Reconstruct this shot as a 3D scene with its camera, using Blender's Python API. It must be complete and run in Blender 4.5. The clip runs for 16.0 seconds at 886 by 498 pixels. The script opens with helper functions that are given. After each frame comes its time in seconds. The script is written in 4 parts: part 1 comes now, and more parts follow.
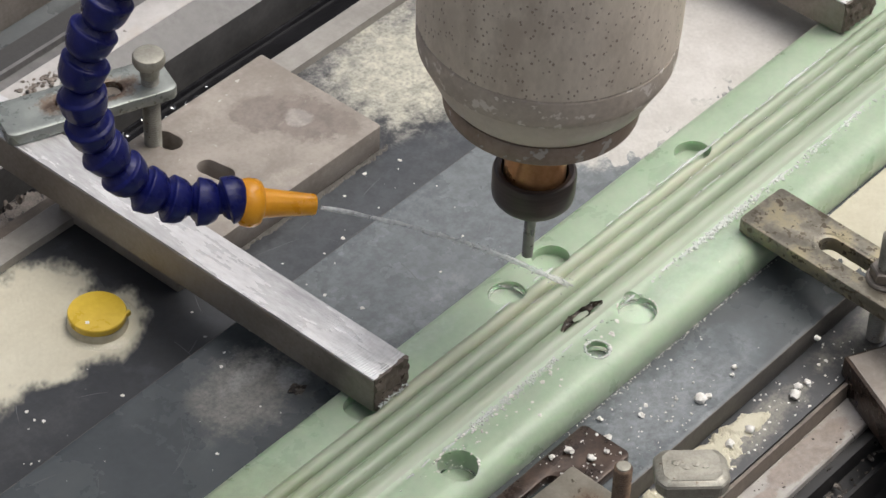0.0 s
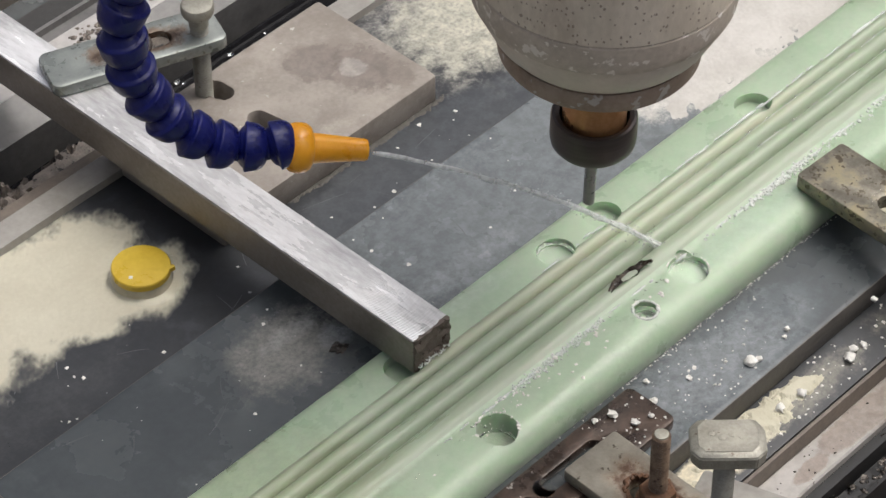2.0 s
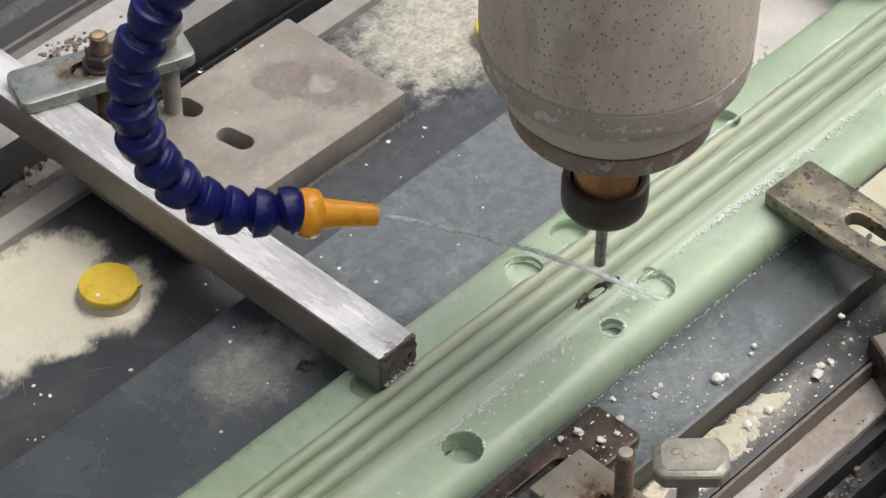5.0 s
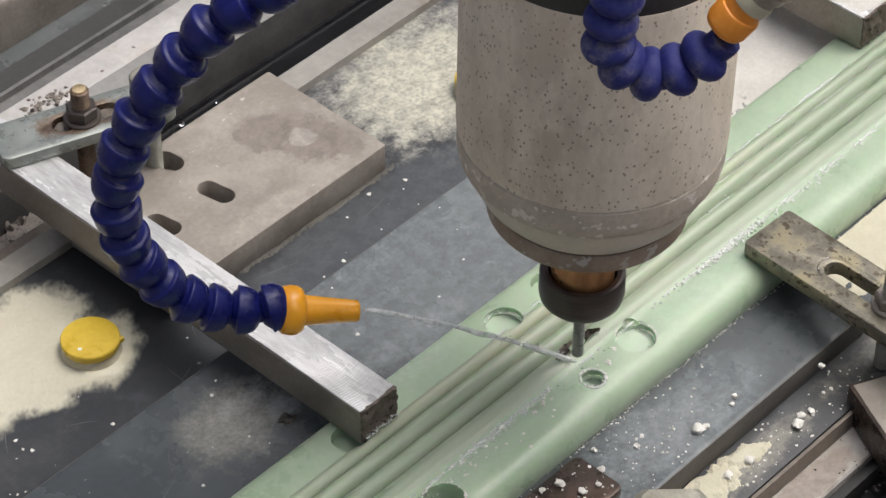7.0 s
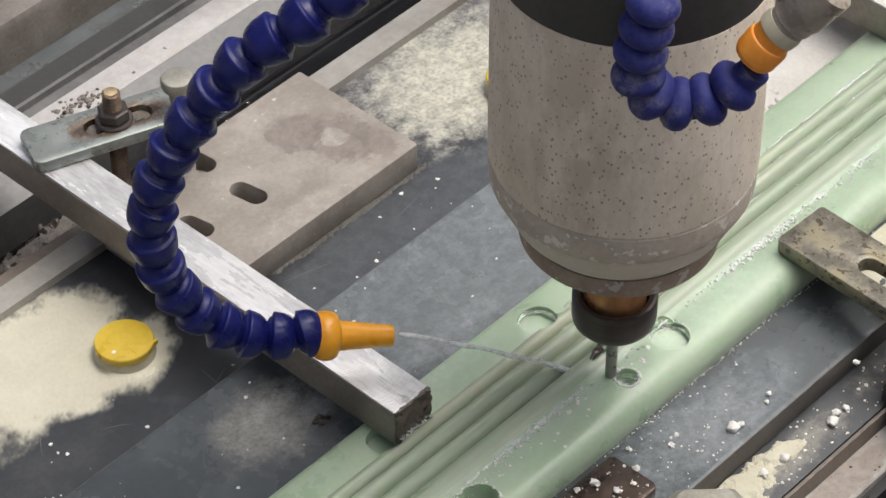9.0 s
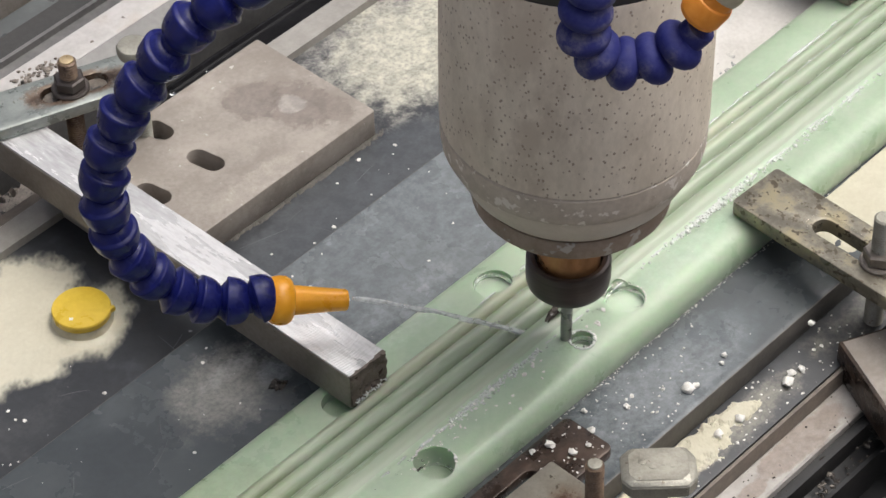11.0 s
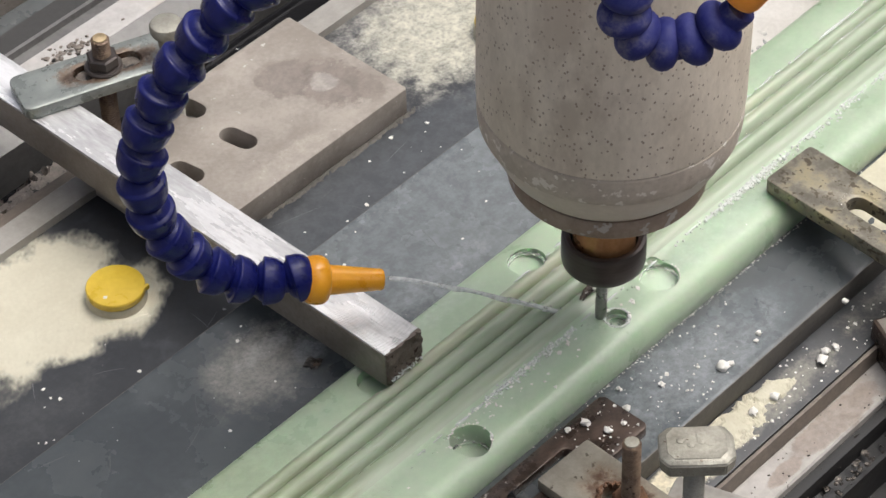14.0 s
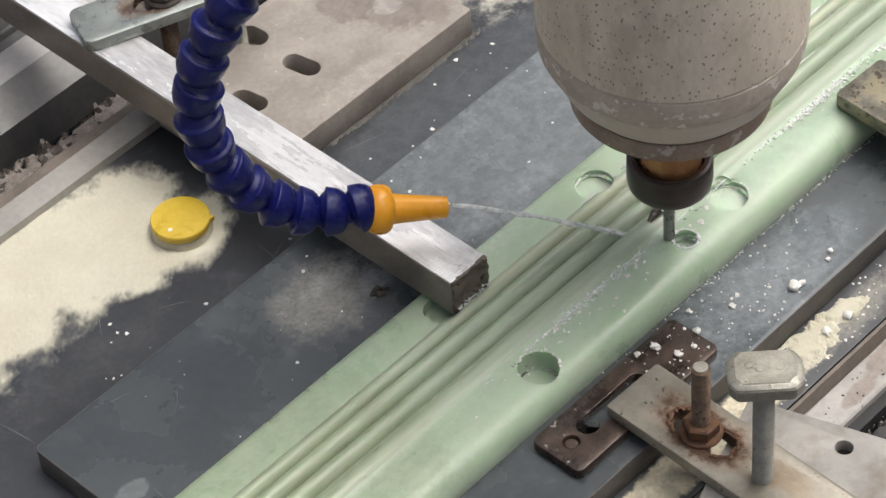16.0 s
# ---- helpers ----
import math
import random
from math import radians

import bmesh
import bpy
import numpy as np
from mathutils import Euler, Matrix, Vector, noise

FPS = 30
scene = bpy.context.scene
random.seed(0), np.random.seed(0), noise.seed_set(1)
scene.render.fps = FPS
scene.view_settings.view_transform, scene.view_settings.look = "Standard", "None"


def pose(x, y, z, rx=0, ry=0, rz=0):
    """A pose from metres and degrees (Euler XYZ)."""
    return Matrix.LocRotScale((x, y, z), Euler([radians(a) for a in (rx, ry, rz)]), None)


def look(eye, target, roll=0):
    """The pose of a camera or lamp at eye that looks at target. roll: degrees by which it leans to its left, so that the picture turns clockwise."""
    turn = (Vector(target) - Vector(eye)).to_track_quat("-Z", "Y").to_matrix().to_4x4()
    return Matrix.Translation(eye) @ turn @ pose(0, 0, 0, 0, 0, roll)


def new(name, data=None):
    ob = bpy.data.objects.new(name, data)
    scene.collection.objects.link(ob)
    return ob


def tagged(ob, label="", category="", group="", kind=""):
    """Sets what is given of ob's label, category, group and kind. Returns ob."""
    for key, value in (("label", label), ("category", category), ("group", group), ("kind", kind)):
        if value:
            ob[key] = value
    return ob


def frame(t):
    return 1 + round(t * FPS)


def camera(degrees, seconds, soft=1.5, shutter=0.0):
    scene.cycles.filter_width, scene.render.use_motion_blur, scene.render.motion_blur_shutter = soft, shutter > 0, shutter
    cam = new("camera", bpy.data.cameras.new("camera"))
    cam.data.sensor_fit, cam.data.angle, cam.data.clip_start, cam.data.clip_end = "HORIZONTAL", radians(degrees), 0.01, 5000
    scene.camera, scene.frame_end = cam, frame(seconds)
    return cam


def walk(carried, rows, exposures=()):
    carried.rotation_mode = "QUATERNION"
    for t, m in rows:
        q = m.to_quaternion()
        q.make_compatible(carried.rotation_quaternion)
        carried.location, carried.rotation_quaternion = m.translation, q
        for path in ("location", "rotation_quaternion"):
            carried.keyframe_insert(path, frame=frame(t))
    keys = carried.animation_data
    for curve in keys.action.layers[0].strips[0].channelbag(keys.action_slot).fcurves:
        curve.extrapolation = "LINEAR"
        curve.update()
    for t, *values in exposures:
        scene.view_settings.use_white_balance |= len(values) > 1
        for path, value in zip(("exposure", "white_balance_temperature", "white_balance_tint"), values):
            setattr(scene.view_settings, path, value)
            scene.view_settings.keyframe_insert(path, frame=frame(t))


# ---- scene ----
MM = 0.001

# camera ------------------------------------------------------------------
cam = camera(17.15, 16.0, soft=1.5)
PATH = [
    (0.0, -0.6926, -0.5066, 0.8465, 47.271, -1.515, -48.710),
    (0.5, -0.6664, -0.5155, 0.8482, 46.190, -0.054, -47.292),
    (1.0, -0.6489, -0.5197, 0.8464, 45.852, 0.427, -47.265),
    (1.5, -0.6446, -0.5176, 0.8469, 45.497, 0.294, -46.924),
    (2.0, -0.6392, -0.5194, 0.8457, 45.431, 0.357, -46.223),
    (2.5, -0.6394, -0.5170, 0.8491, 45.187, 0.495, -46.175),
    (3.0, -0.6332, -0.5208, 0.8479, 45.094, 1.218, -46.462),
    (5.5, -0.6286, -0.5297, 0.8473, 45.790, 0.172, -46.312),
    (6.0, -0.6274, -0.5339, 0.8518, 46.027, 0.176, -46.448),
    (6.5, -0.6266, -0.5321, 0.8497, 46.343, 0.222, -46.702),
    (7.0, -0.6281, -0.5283, 0.8514, 46.520, 0.412, -46.747),
    (7.5, -0.6270, -0.5257, 0.8516, 46.339, 0.463, -46.314),
    (8.0, -0.6268, -0.5252, 0.8556, 46.384, 0.889, -46.329),
    (10.5, -0.6201, -0.5339, 0.8520, 46.020, 1.368, -46.915),
    (11.0, -0.6200, -0.5409, 0.8509, 45.909, 1.452, -47.075),
    (11.5, -0.6184, -0.5409, 0.8505, 45.805, 1.777, -47.547),
    (12.0, -0.6198, -0.5375, 0.8510, 45.617, 1.722, -47.635),
    (12.5, -0.6227, -0.5330, 0.8502, 45.426, 1.710, -47.984),
    (13.0, -0.6209, -0.5331, 0.8497, 45.229, 1.697, -47.439),
    (13.5, -0.6235, -0.5319, 0.8539, 45.245, 1.442, -46.955),
    (14.0, -0.6270, -0.5319, 0.8535, 45.372, 1.557, -47.014),
    (14.5, -0.6224, -0.5239, 0.8502, 45.437, 1.386, -46.654),
    (15.0, -0.6303, -0.5253, 0.8427, 45.334, 1.183, -46.196),
    (15.5, -0.6162, -0.5264, 0.8410, 43.810, 3.168, -47.373),
    (16.0, -0.6048, -0.5318, 0.8507, 43.446, 3.972, -46.583),
]
walk(cam, [(t, pose(x, y, z, rx, ry, rz)) for t, x, y, z, rx, ry, rz in PATH],
     exposures=[(0.0, -0.16, 6000, 5), (3.2, -0.15, 6000, 5), (10.3, 0.01, 6000, 5), (16.0, 0.06, 6000, 5)])

# world and sun: soft daylight from high windows beyond the machine ---------
SUN_ELEVATION, SUN_AZIMUTH = 68.0, -26.0      # azimuth from +x towards +y
world = bpy.data.worlds.new("world")
scene.world = world
world.use_nodes = True
wn = world.node_tree
sky = wn.nodes.new("ShaderNodeTexSky")
sky.sky_type, sky.sun_disc = "NISHITA", False
sky.sun_elevation, sky.sun_rotation = radians(SUN_ELEVATION), radians(90 - SUN_AZIMUTH)
sky.air_density, sky.dust_density, sky.ozone_density = 0.3, 10.0, 0.0
wn.links.new(sky.outputs[0], wn.nodes["Background"].inputs[0])
wn.nodes["Background"].inputs[1].default_value = 0.168
sun = new("sun", bpy.data.lights.new("sun", "SUN"))
sun.data.energy, sun.data.angle, sun.data.color = 0.42, radians(60), (1.0, 0.98, 0.94)
e, a = radians(SUN_ELEVATION), radians(SUN_AZIMUTH)
sun.matrix_world = look((math.cos(e) * math.cos(a), math.cos(e) * math.sin(a), math.sin(e)), (0, 0, 0))


# materials -----------------------------------------------------------------
def material(name, dark, light, rough=0.5, metal=0.0, coarse=40, fine=700, bump=0.2, contrast=1.0,
             spots=None, spot_scale=300, spot_cover=0.3, stretch=(1, 1, 1), coat=0.0, subsurface=0.0,
             rough_spread=0.15, stains=None, stain_scale=25, stain_cover=0.42, rings=None, patches=(), chips=None, fade=None, gloss=None):
    """A worn surface: two noise scales between two colours, optional specks, stains and relief."""
    m = bpy.data.materials.new(name)
    m.use_nodes = True
    n, link = m.node_tree.nodes, m.node_tree.links.new
    b = n["Principled BSDF"]
    where = n.new("ShaderNodeTexCoord")
    grid = n.new("ShaderNodeMapping")
    grid.inputs["Scale"].default_value = stretch
    link(where.outputs["Object"], grid.inputs[0])

    def grain(scale, detail=6, rough_=0.6):
        t = n.new("ShaderNodeTexNoise")
        t.inputs["Scale"].default_value, t.inputs["Detail"].default_value = scale, detail
        t.inputs["Roughness"].default_value = rough_
        link(grid.outputs[0], t.inputs["Vector"])
        return t.outputs["Fac"]

    def ramp(source, lo, hi):
        r = n.new("ShaderNodeMapRange")
        r.interpolation_type = "SMOOTHSTEP"
        r.inputs["From Min"].default_value, r.inputs["From Max"].default_value = lo, hi
        link(source, r.inputs["Value"])
        return r.outputs[0]

    def blend(fac, c0, c1):
        x = n.new("ShaderNodeMix")
        x.data_type = "RGBA"
        link(fac, x.inputs[0])
        for slot, c in ((x.inputs[6], c0), (x.inputs[7], c1)):
            if isinstance(c, tuple):
                slot.default_value = (*c, 1)
            else:
                link(c, slot)
        return x.outputs[2]

    big, small = grain(coarse), grain(fine, 4)
    both = n.new("ShaderNodeMath")
    both.operation = "MULTIPLY_ADD"
    link(small, both.inputs[0])
    both.inputs[1].default_value = 0.45
    link(big, both.inputs[2])
    half = 0.3 / contrast
    colour = blend(ramp(both.outputs[0], 0.72 - half, 0.72 + half), dark, light)
    if stains:
        colour = blend(ramp(grain(stain_scale, 8, 0.65), 1 - stain_cover - 0.06, 1 - stain_cover + 0.1), colour, stains)
    if spots:
        colour = blend(ramp(grain(spot_scale, 3, 0.55), 1 - spot_cover, 1 - spot_cover + 0.05), colour, spots)
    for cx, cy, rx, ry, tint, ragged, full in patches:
        # a patch of its own tone: an oval in millimetres with a ragged rim
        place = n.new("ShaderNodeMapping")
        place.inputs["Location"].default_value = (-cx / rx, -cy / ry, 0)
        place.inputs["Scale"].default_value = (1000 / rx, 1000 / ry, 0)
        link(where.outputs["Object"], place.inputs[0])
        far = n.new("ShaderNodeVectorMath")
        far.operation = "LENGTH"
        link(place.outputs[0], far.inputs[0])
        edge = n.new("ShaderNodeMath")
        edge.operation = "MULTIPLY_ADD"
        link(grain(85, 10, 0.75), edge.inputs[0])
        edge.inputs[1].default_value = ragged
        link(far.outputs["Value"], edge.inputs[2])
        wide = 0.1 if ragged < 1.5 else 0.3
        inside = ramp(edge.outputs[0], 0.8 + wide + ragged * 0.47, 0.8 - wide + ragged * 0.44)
        # the patch itself is uneven: thin places and specks
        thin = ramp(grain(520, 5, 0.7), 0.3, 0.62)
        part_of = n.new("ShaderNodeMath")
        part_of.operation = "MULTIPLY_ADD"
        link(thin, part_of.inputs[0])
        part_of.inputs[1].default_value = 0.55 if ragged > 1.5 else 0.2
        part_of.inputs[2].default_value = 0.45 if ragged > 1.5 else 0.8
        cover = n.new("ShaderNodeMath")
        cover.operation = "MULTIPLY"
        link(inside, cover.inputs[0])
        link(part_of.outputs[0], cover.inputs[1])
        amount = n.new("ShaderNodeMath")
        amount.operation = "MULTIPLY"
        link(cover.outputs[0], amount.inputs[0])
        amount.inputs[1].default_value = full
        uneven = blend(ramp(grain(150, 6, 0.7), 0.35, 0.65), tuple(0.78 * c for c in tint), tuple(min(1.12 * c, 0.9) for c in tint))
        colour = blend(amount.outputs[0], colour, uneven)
    if chips:
        # small chipped dashes, one to a cell, left out at random
        size, radius, shade, squash, share = chips
        grid2 = n.new("ShaderNodeMapping")
        grid2.inputs["Scale"].default_value = (1, 1, squash)
        link(where.outputs["Object"], grid2.inputs[0])
        cells = n.new("ShaderNodeTexVoronoi")
        cells.inputs["Scale"].default_value = size
        link(grid2.outputs[0], cells.inputs["Vector"])
        pick = n.new("ShaderNodeSeparateColor")
        link(cells.outputs["Color"], pick.inputs[0])
        wob = n.new("ShaderNodeMath")
        wob.operation = "MULTIPLY_ADD"
        link(grain(size * 1.6, 3, 0.7), wob.inputs[0])
        wob.inputs[1].default_value = radius * 2.4
        link(cells.outputs["Distance"], wob.inputs[2])
        dot = ramp(wob.outputs[0], radius * 2.3, radius * 1.9)
        crowd = n.new("ShaderNodeMath")
        crowd.operation = "ADD"
        link(pick.outputs[0], crowd.inputs[0])
        link(grain(18, 3), crowd.inputs[1])
        keep = ramp(crowd.outputs[0], 1.5 - share, 1.62 - share)
        spot = n.new("ShaderNodeMath")
        spot.operation = "MULTIPLY"
        link(dot, spot.inputs[0])
        link(keep, spot.inputs[1])
        colour = blend(spot.outputs[0], colour, shade)
    if fade:
        # a thin layer lets what lies under it show through, unevenly
        low, high, under = fade
        axis = n.new("ShaderNodeSeparateXYZ")
        link(where.outputs["Object"], axis.inputs[0])
        uneven = n.new("ShaderNodeMath")
        uneven.operation = "MULTIPLY_ADD"
        link(grain(130, 8, 0.7), uneven.inputs[0])
        uneven.inputs[1].default_value = (high - low) * MM * 0.6
        link(axis.outputs[2], uneven.inputs[2])
        colour = blend(ramp(uneven.outputs[0], (low + (high - low) * 0.3) * MM, (high + (high - low) * 0.3) * MM), under, colour)
    link(colour, b.inputs["Base Color"])
    if gloss is not None:
        b.inputs["Specular IOR Level"].default_value = gloss
    r = n.new("ShaderNodeMapRange")
    r.inputs["To Min"].default_value, r.inputs["To Max"].default_value = max(rough - rough_spread, 0.03), min(rough + rough_spread, 1)
    r.inputs["From Min"].default_value, r.inputs["From Max"].default_value = 0.3, 0.7
    link(big, r.inputs["Value"])
    link(r.outputs[0], b.inputs["Roughness"])
    b.inputs["Metallic"].default_value = metal
    b.inputs["Coat Weight"].default_value = coat
    b.inputs["Coat Roughness"].default_value = 0.08
    if subsurface:
        b.inputs["Subsurface Weight"].default_value = subsurface
        b.inputs["Subsurface Scale"].default_value = 0.008
        b.inputs["Subsurface Radius"].default_value = (0.7, 1.0, 0.7)
    height = both.outputs[0]
    if rings:
        w = n.new("ShaderNodeTexWave")
        w.wave_type, w.rings_direction = "RINGS", "Z"
        w.inputs["Scale"].default_value = 260
        w.inputs["Distortion"].default_value = 0.3
        shift = n.new("ShaderNodeMapping")
        shift.inputs["Location"].default_value = rings
        link(where.outputs["Object"], shift.inputs[0])
        link(shift.outputs[0], w.inputs["Vector"])
        mixed = n.new("ShaderNodeMath")
        mixed.operation = "MULTIPLY_ADD"
        link(w.outputs["Fac"], mixed.inputs[0])
        axis_y = n.new("ShaderNodeSeparateXYZ")
        link(where.outputs["Object"], axis_y.inputs[0])
        dying = n.new("ShaderNodeMapRange")
        for key, value in (("From Min", 0.038), ("From Max", 0.066), ("To Min", 0.5), ("To Max", 0.04)):
            dying.inputs[key].default_value = value
        link(axis_y.outputs[1], dying.inputs["Value"])
        link(dying.outputs[0], mixed.inputs[1])
        link(height, mixed.inputs[2])
        height = mixed.outputs[0]
    k = n.new("ShaderNodeBump")
    k.inputs["Strength"].default_value, k.inputs["Distance"].default_value = bump, 0.0006
    link(height, k.inputs["Height"])
    link(k.outputs[0], b.inputs["Normal"])
    return m


# first oval, here and on the ribs: darker olive towards the low-x end
RESIN = material("green_resin", (0.35, 0.445, 0.31), (0.44, 0.535, 0.39), 0.36, coarse=45, fine=400, bump=0.22, coat=0.12, subsurface=0.7, stains=(0.43, 0.525, 0.375), stain_scale=28, patches=[(-215, 12, 110, 75, (0.32, 0.375, 0.245), 0.9, 0.6), (-50, 45, 44, 7, (0.58, 0.66, 0.58), 2.4, 0.4), (60, -12, 60, 8, (0.5, 0.62, 0.5), 2.4, 0.4)])
RESIN_RIB = material("green_resin_rib", (0.3, 0.36, 0.255), (0.405, 0.455, 0.34), 0.36, coarse=50, fine=300, bump=0.3, coat=0.15, subsurface=0.5, stretch=(0.12, 1, 1), stains=(0.44, 0.465, 0.335), stain_scale=60, stain_cover=0.42, patches=[(-215, 12, 110, 75, (0.29, 0.325, 0.2), 0.9, 0.6)])
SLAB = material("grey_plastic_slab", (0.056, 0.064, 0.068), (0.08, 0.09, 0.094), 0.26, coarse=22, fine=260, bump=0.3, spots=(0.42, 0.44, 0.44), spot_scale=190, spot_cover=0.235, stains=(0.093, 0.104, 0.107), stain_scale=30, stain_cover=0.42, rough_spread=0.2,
                # first oval: sky sheen with dried coolant film, put in as paler colour
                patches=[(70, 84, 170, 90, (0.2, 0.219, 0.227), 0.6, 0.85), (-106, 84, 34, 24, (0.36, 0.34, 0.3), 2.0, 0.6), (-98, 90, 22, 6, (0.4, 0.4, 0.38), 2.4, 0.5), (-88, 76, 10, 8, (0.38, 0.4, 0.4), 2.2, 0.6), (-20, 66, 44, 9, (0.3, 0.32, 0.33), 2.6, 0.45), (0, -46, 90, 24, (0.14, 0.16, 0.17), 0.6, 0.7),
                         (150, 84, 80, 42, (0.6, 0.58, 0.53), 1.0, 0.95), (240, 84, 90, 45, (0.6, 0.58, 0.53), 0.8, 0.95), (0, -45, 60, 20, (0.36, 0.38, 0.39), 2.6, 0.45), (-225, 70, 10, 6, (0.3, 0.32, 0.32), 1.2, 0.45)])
BOARD = material("dark_grey_board", (0.026, 0.028, 0.031), (0.042, 0.045, 0.05), 0.4, coarse=25, fine=300, bump=0.3, spots=(0.3, 0.31, 0.31), spot_scale=210, spot_cover=0.25, stains=(0.056, 0.06, 0.067), stain_scale=40, stain_cover=0.4,
                 # the (20, 132) oval: a paler tone between plate and slab
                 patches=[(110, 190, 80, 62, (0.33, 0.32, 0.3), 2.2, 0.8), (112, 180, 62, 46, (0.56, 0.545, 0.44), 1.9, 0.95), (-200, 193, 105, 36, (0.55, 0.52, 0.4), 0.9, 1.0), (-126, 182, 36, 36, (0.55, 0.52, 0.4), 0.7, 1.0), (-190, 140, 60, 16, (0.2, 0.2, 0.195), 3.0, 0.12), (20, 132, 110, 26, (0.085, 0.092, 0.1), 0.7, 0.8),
                          (-60, -73, 90, 12, (0.68, 0.62, 0.45), 0.9, 1.0), (26, -74, 46, 9, (0.4, 0.38, 0.31), 2.2, 0.5), (150, -73, 90, 12, (0.5, 0.47, 0.38), 2.0, 0.35)])
POWDER = material("cream_powder", (0.5, 0.47, 0.35), (0.6, 0.575, 0.455), 0.85, coarse=60, fine=500, bump=0.3, spots=(0.12, 0.12, 0.12), spot_scale=230, spot_cover=0.22)
BOARD_POWDER = material("thinning_cream_powder", (0.5, 0.47, 0.36), (0.6, 0.575, 0.455), 0.75, coarse=30, fine=500, bump=0.12, spots=(0.3, 0.29, 0.26), spot_scale=190, spot_cover=0.24, fade=(-12.0, -11.55, (0.06, 0.062, 0.064)))
WHITE_POWDER = material("white_powder", (0.48, 0.46, 0.42), (0.62, 0.6, 0.56), 0.85, coarse=50, fine=500, bump=0.5, spots=(0.2, 0.2, 0.2), spot_scale=220, spot_cover=0.25)
CRUMB = material("white_crumb", (0.62, 0.6, 0.54), (0.85, 0.84, 0.8), 0.7, coarse=300, fine=1500, bump=0.5)
# whitened tones and streaks stand for sky reflected in the wet top
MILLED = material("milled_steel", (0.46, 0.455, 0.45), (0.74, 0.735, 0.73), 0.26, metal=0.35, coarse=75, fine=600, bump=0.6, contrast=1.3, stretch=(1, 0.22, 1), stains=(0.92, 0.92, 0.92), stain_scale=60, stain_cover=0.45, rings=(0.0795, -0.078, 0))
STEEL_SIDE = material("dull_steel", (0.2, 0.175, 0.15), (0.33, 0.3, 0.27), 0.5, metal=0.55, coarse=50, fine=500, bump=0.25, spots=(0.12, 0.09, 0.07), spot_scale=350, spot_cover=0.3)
ROUGH_END = material("sawn_steel", (0.1, 0.08, 0.065), (0.24, 0.2, 0.17), 0.7, metal=0.4, coarse=200, fine=900, bump=1.0, spots=(0.05, 0.03, 0.025), spot_scale=300, spot_cover=0.4)
PLATE = material("dusty_steel_plate", (0.25, 0.22, 0.19), (0.37, 0.335, 0.295), 0.62, metal=0.1, coarse=35, fine=420, bump=0.6, contrast=1.3, stains=(0.255, 0.225, 0.195), stain_scale=28, stain_cover=0.45, spots=(0.5, 0.48, 0.44), spot_scale=260, spot_cover=0.31,
                 patches=[(32, 180, 17, 24, (0.2, 0.17, 0.15), 1.45, 0.8), (20, 198, 18, 16, (0.2, 0.17, 0.15), 1.4, 0.75), (40, 168, 12, 14, (0.22, 0.19, 0.165), 1.4, 0.7), (30, 184, 8, 9, (0.36, 0.33, 0.3), 1.3, 0.9), (-10, 160, 40, 8, (0.44, 0.4, 0.35), 2.2, 0.6)])
STRAP = material("galvanised_strap", (0.17, 0.155, 0.12), (0.31, 0.29, 0.235), 0.42, metal=0.4, coarse=55, fine=500, bump=0.3, spots=(0.11, 0.09, 0.06), spot_scale=300, spot_cover=0.42, stains=(0.36, 0.315, 0.2), stain_scale=55, stain_cover=0.5, contrast=1.6)
STRAP_RUSTY = material("rusted_strap", (0.2, 0.18, 0.145), (0.34, 0.315, 0.26), 0.42, metal=0.4, coarse=55, fine=500, bump=0.35, spots=(0.1, 0.085, 0.06), spot_scale=320, spot_cover=0.36,
                       patches=[(36, 0, 27, 14, (0.19, 0.1, 0.05), 1.5, 0.8), (36, 0, 25, 14, (0.07, 0.035, 0.02), 1.3, 0.9), (72, 3, 16, 8, (0.26, 0.18, 0.1), 1.6, 0.6)])
STRAP_WET = material("zinc_strap", (0.2, 0.22, 0.205), (0.36, 0.38, 0.36), 0.34, metal=0.4, coarse=45, fine=400, bump=0.25, spots=(0.13, 0.12, 0.1), spot_scale=260, spot_cover=0.34,
                     patches=[(41, 0, 28, 12, (0.16, 0.085, 0.04), 1.3, 0.8), (41, 0, 24, 8, (0.05, 0.03, 0.02), 1.0, 0.95)])
RUST = material("rust", (0.05, 0.027, 0.016), (0.17, 0.085, 0.042), 0.7, metal=0.1, coarse=180, fine=900, bump=0.8, spots=(0.28, 0.2, 0.12), spot_scale=260, spot_cover=0.3)
RUSTY_ROD = material("rust_brown_rod", (0.11, 0.07, 0.045), (0.26, 0.185, 0.125), 0.45, metal=0.3, coarse=140, fine=800, bump=0.9, contrast=1.4, spots=(0.06, 0.035, 0.022), spot_scale=300, spot_cover=0.38)
BROWN = material("brown_steel", (0.03, 0.021, 0.016), (0.088, 0.06, 0.045), 0.32, metal=0.3, coarse=60, fine=500, bump=0.7, contrast=1.7, spots=(0.4, 0.37, 0.33), spot_scale=330, spot_cover=0.33)
BOLT = material("zinc_bolt", (0.25, 0.24, 0.2), (0.43, 0.415, 0.355), 0.45, metal=0.45, coarse=120, fine=800, bump=0.7, spots=(0.14, 0.1, 0.07), spot_scale=400, spot_cover=0.33)
BRASS = material("brassy_bolt_end", (0.4, 0.3, 0.16), (0.6, 0.48, 0.3), 0.4, metal=0.7, coarse=150, fine=800)
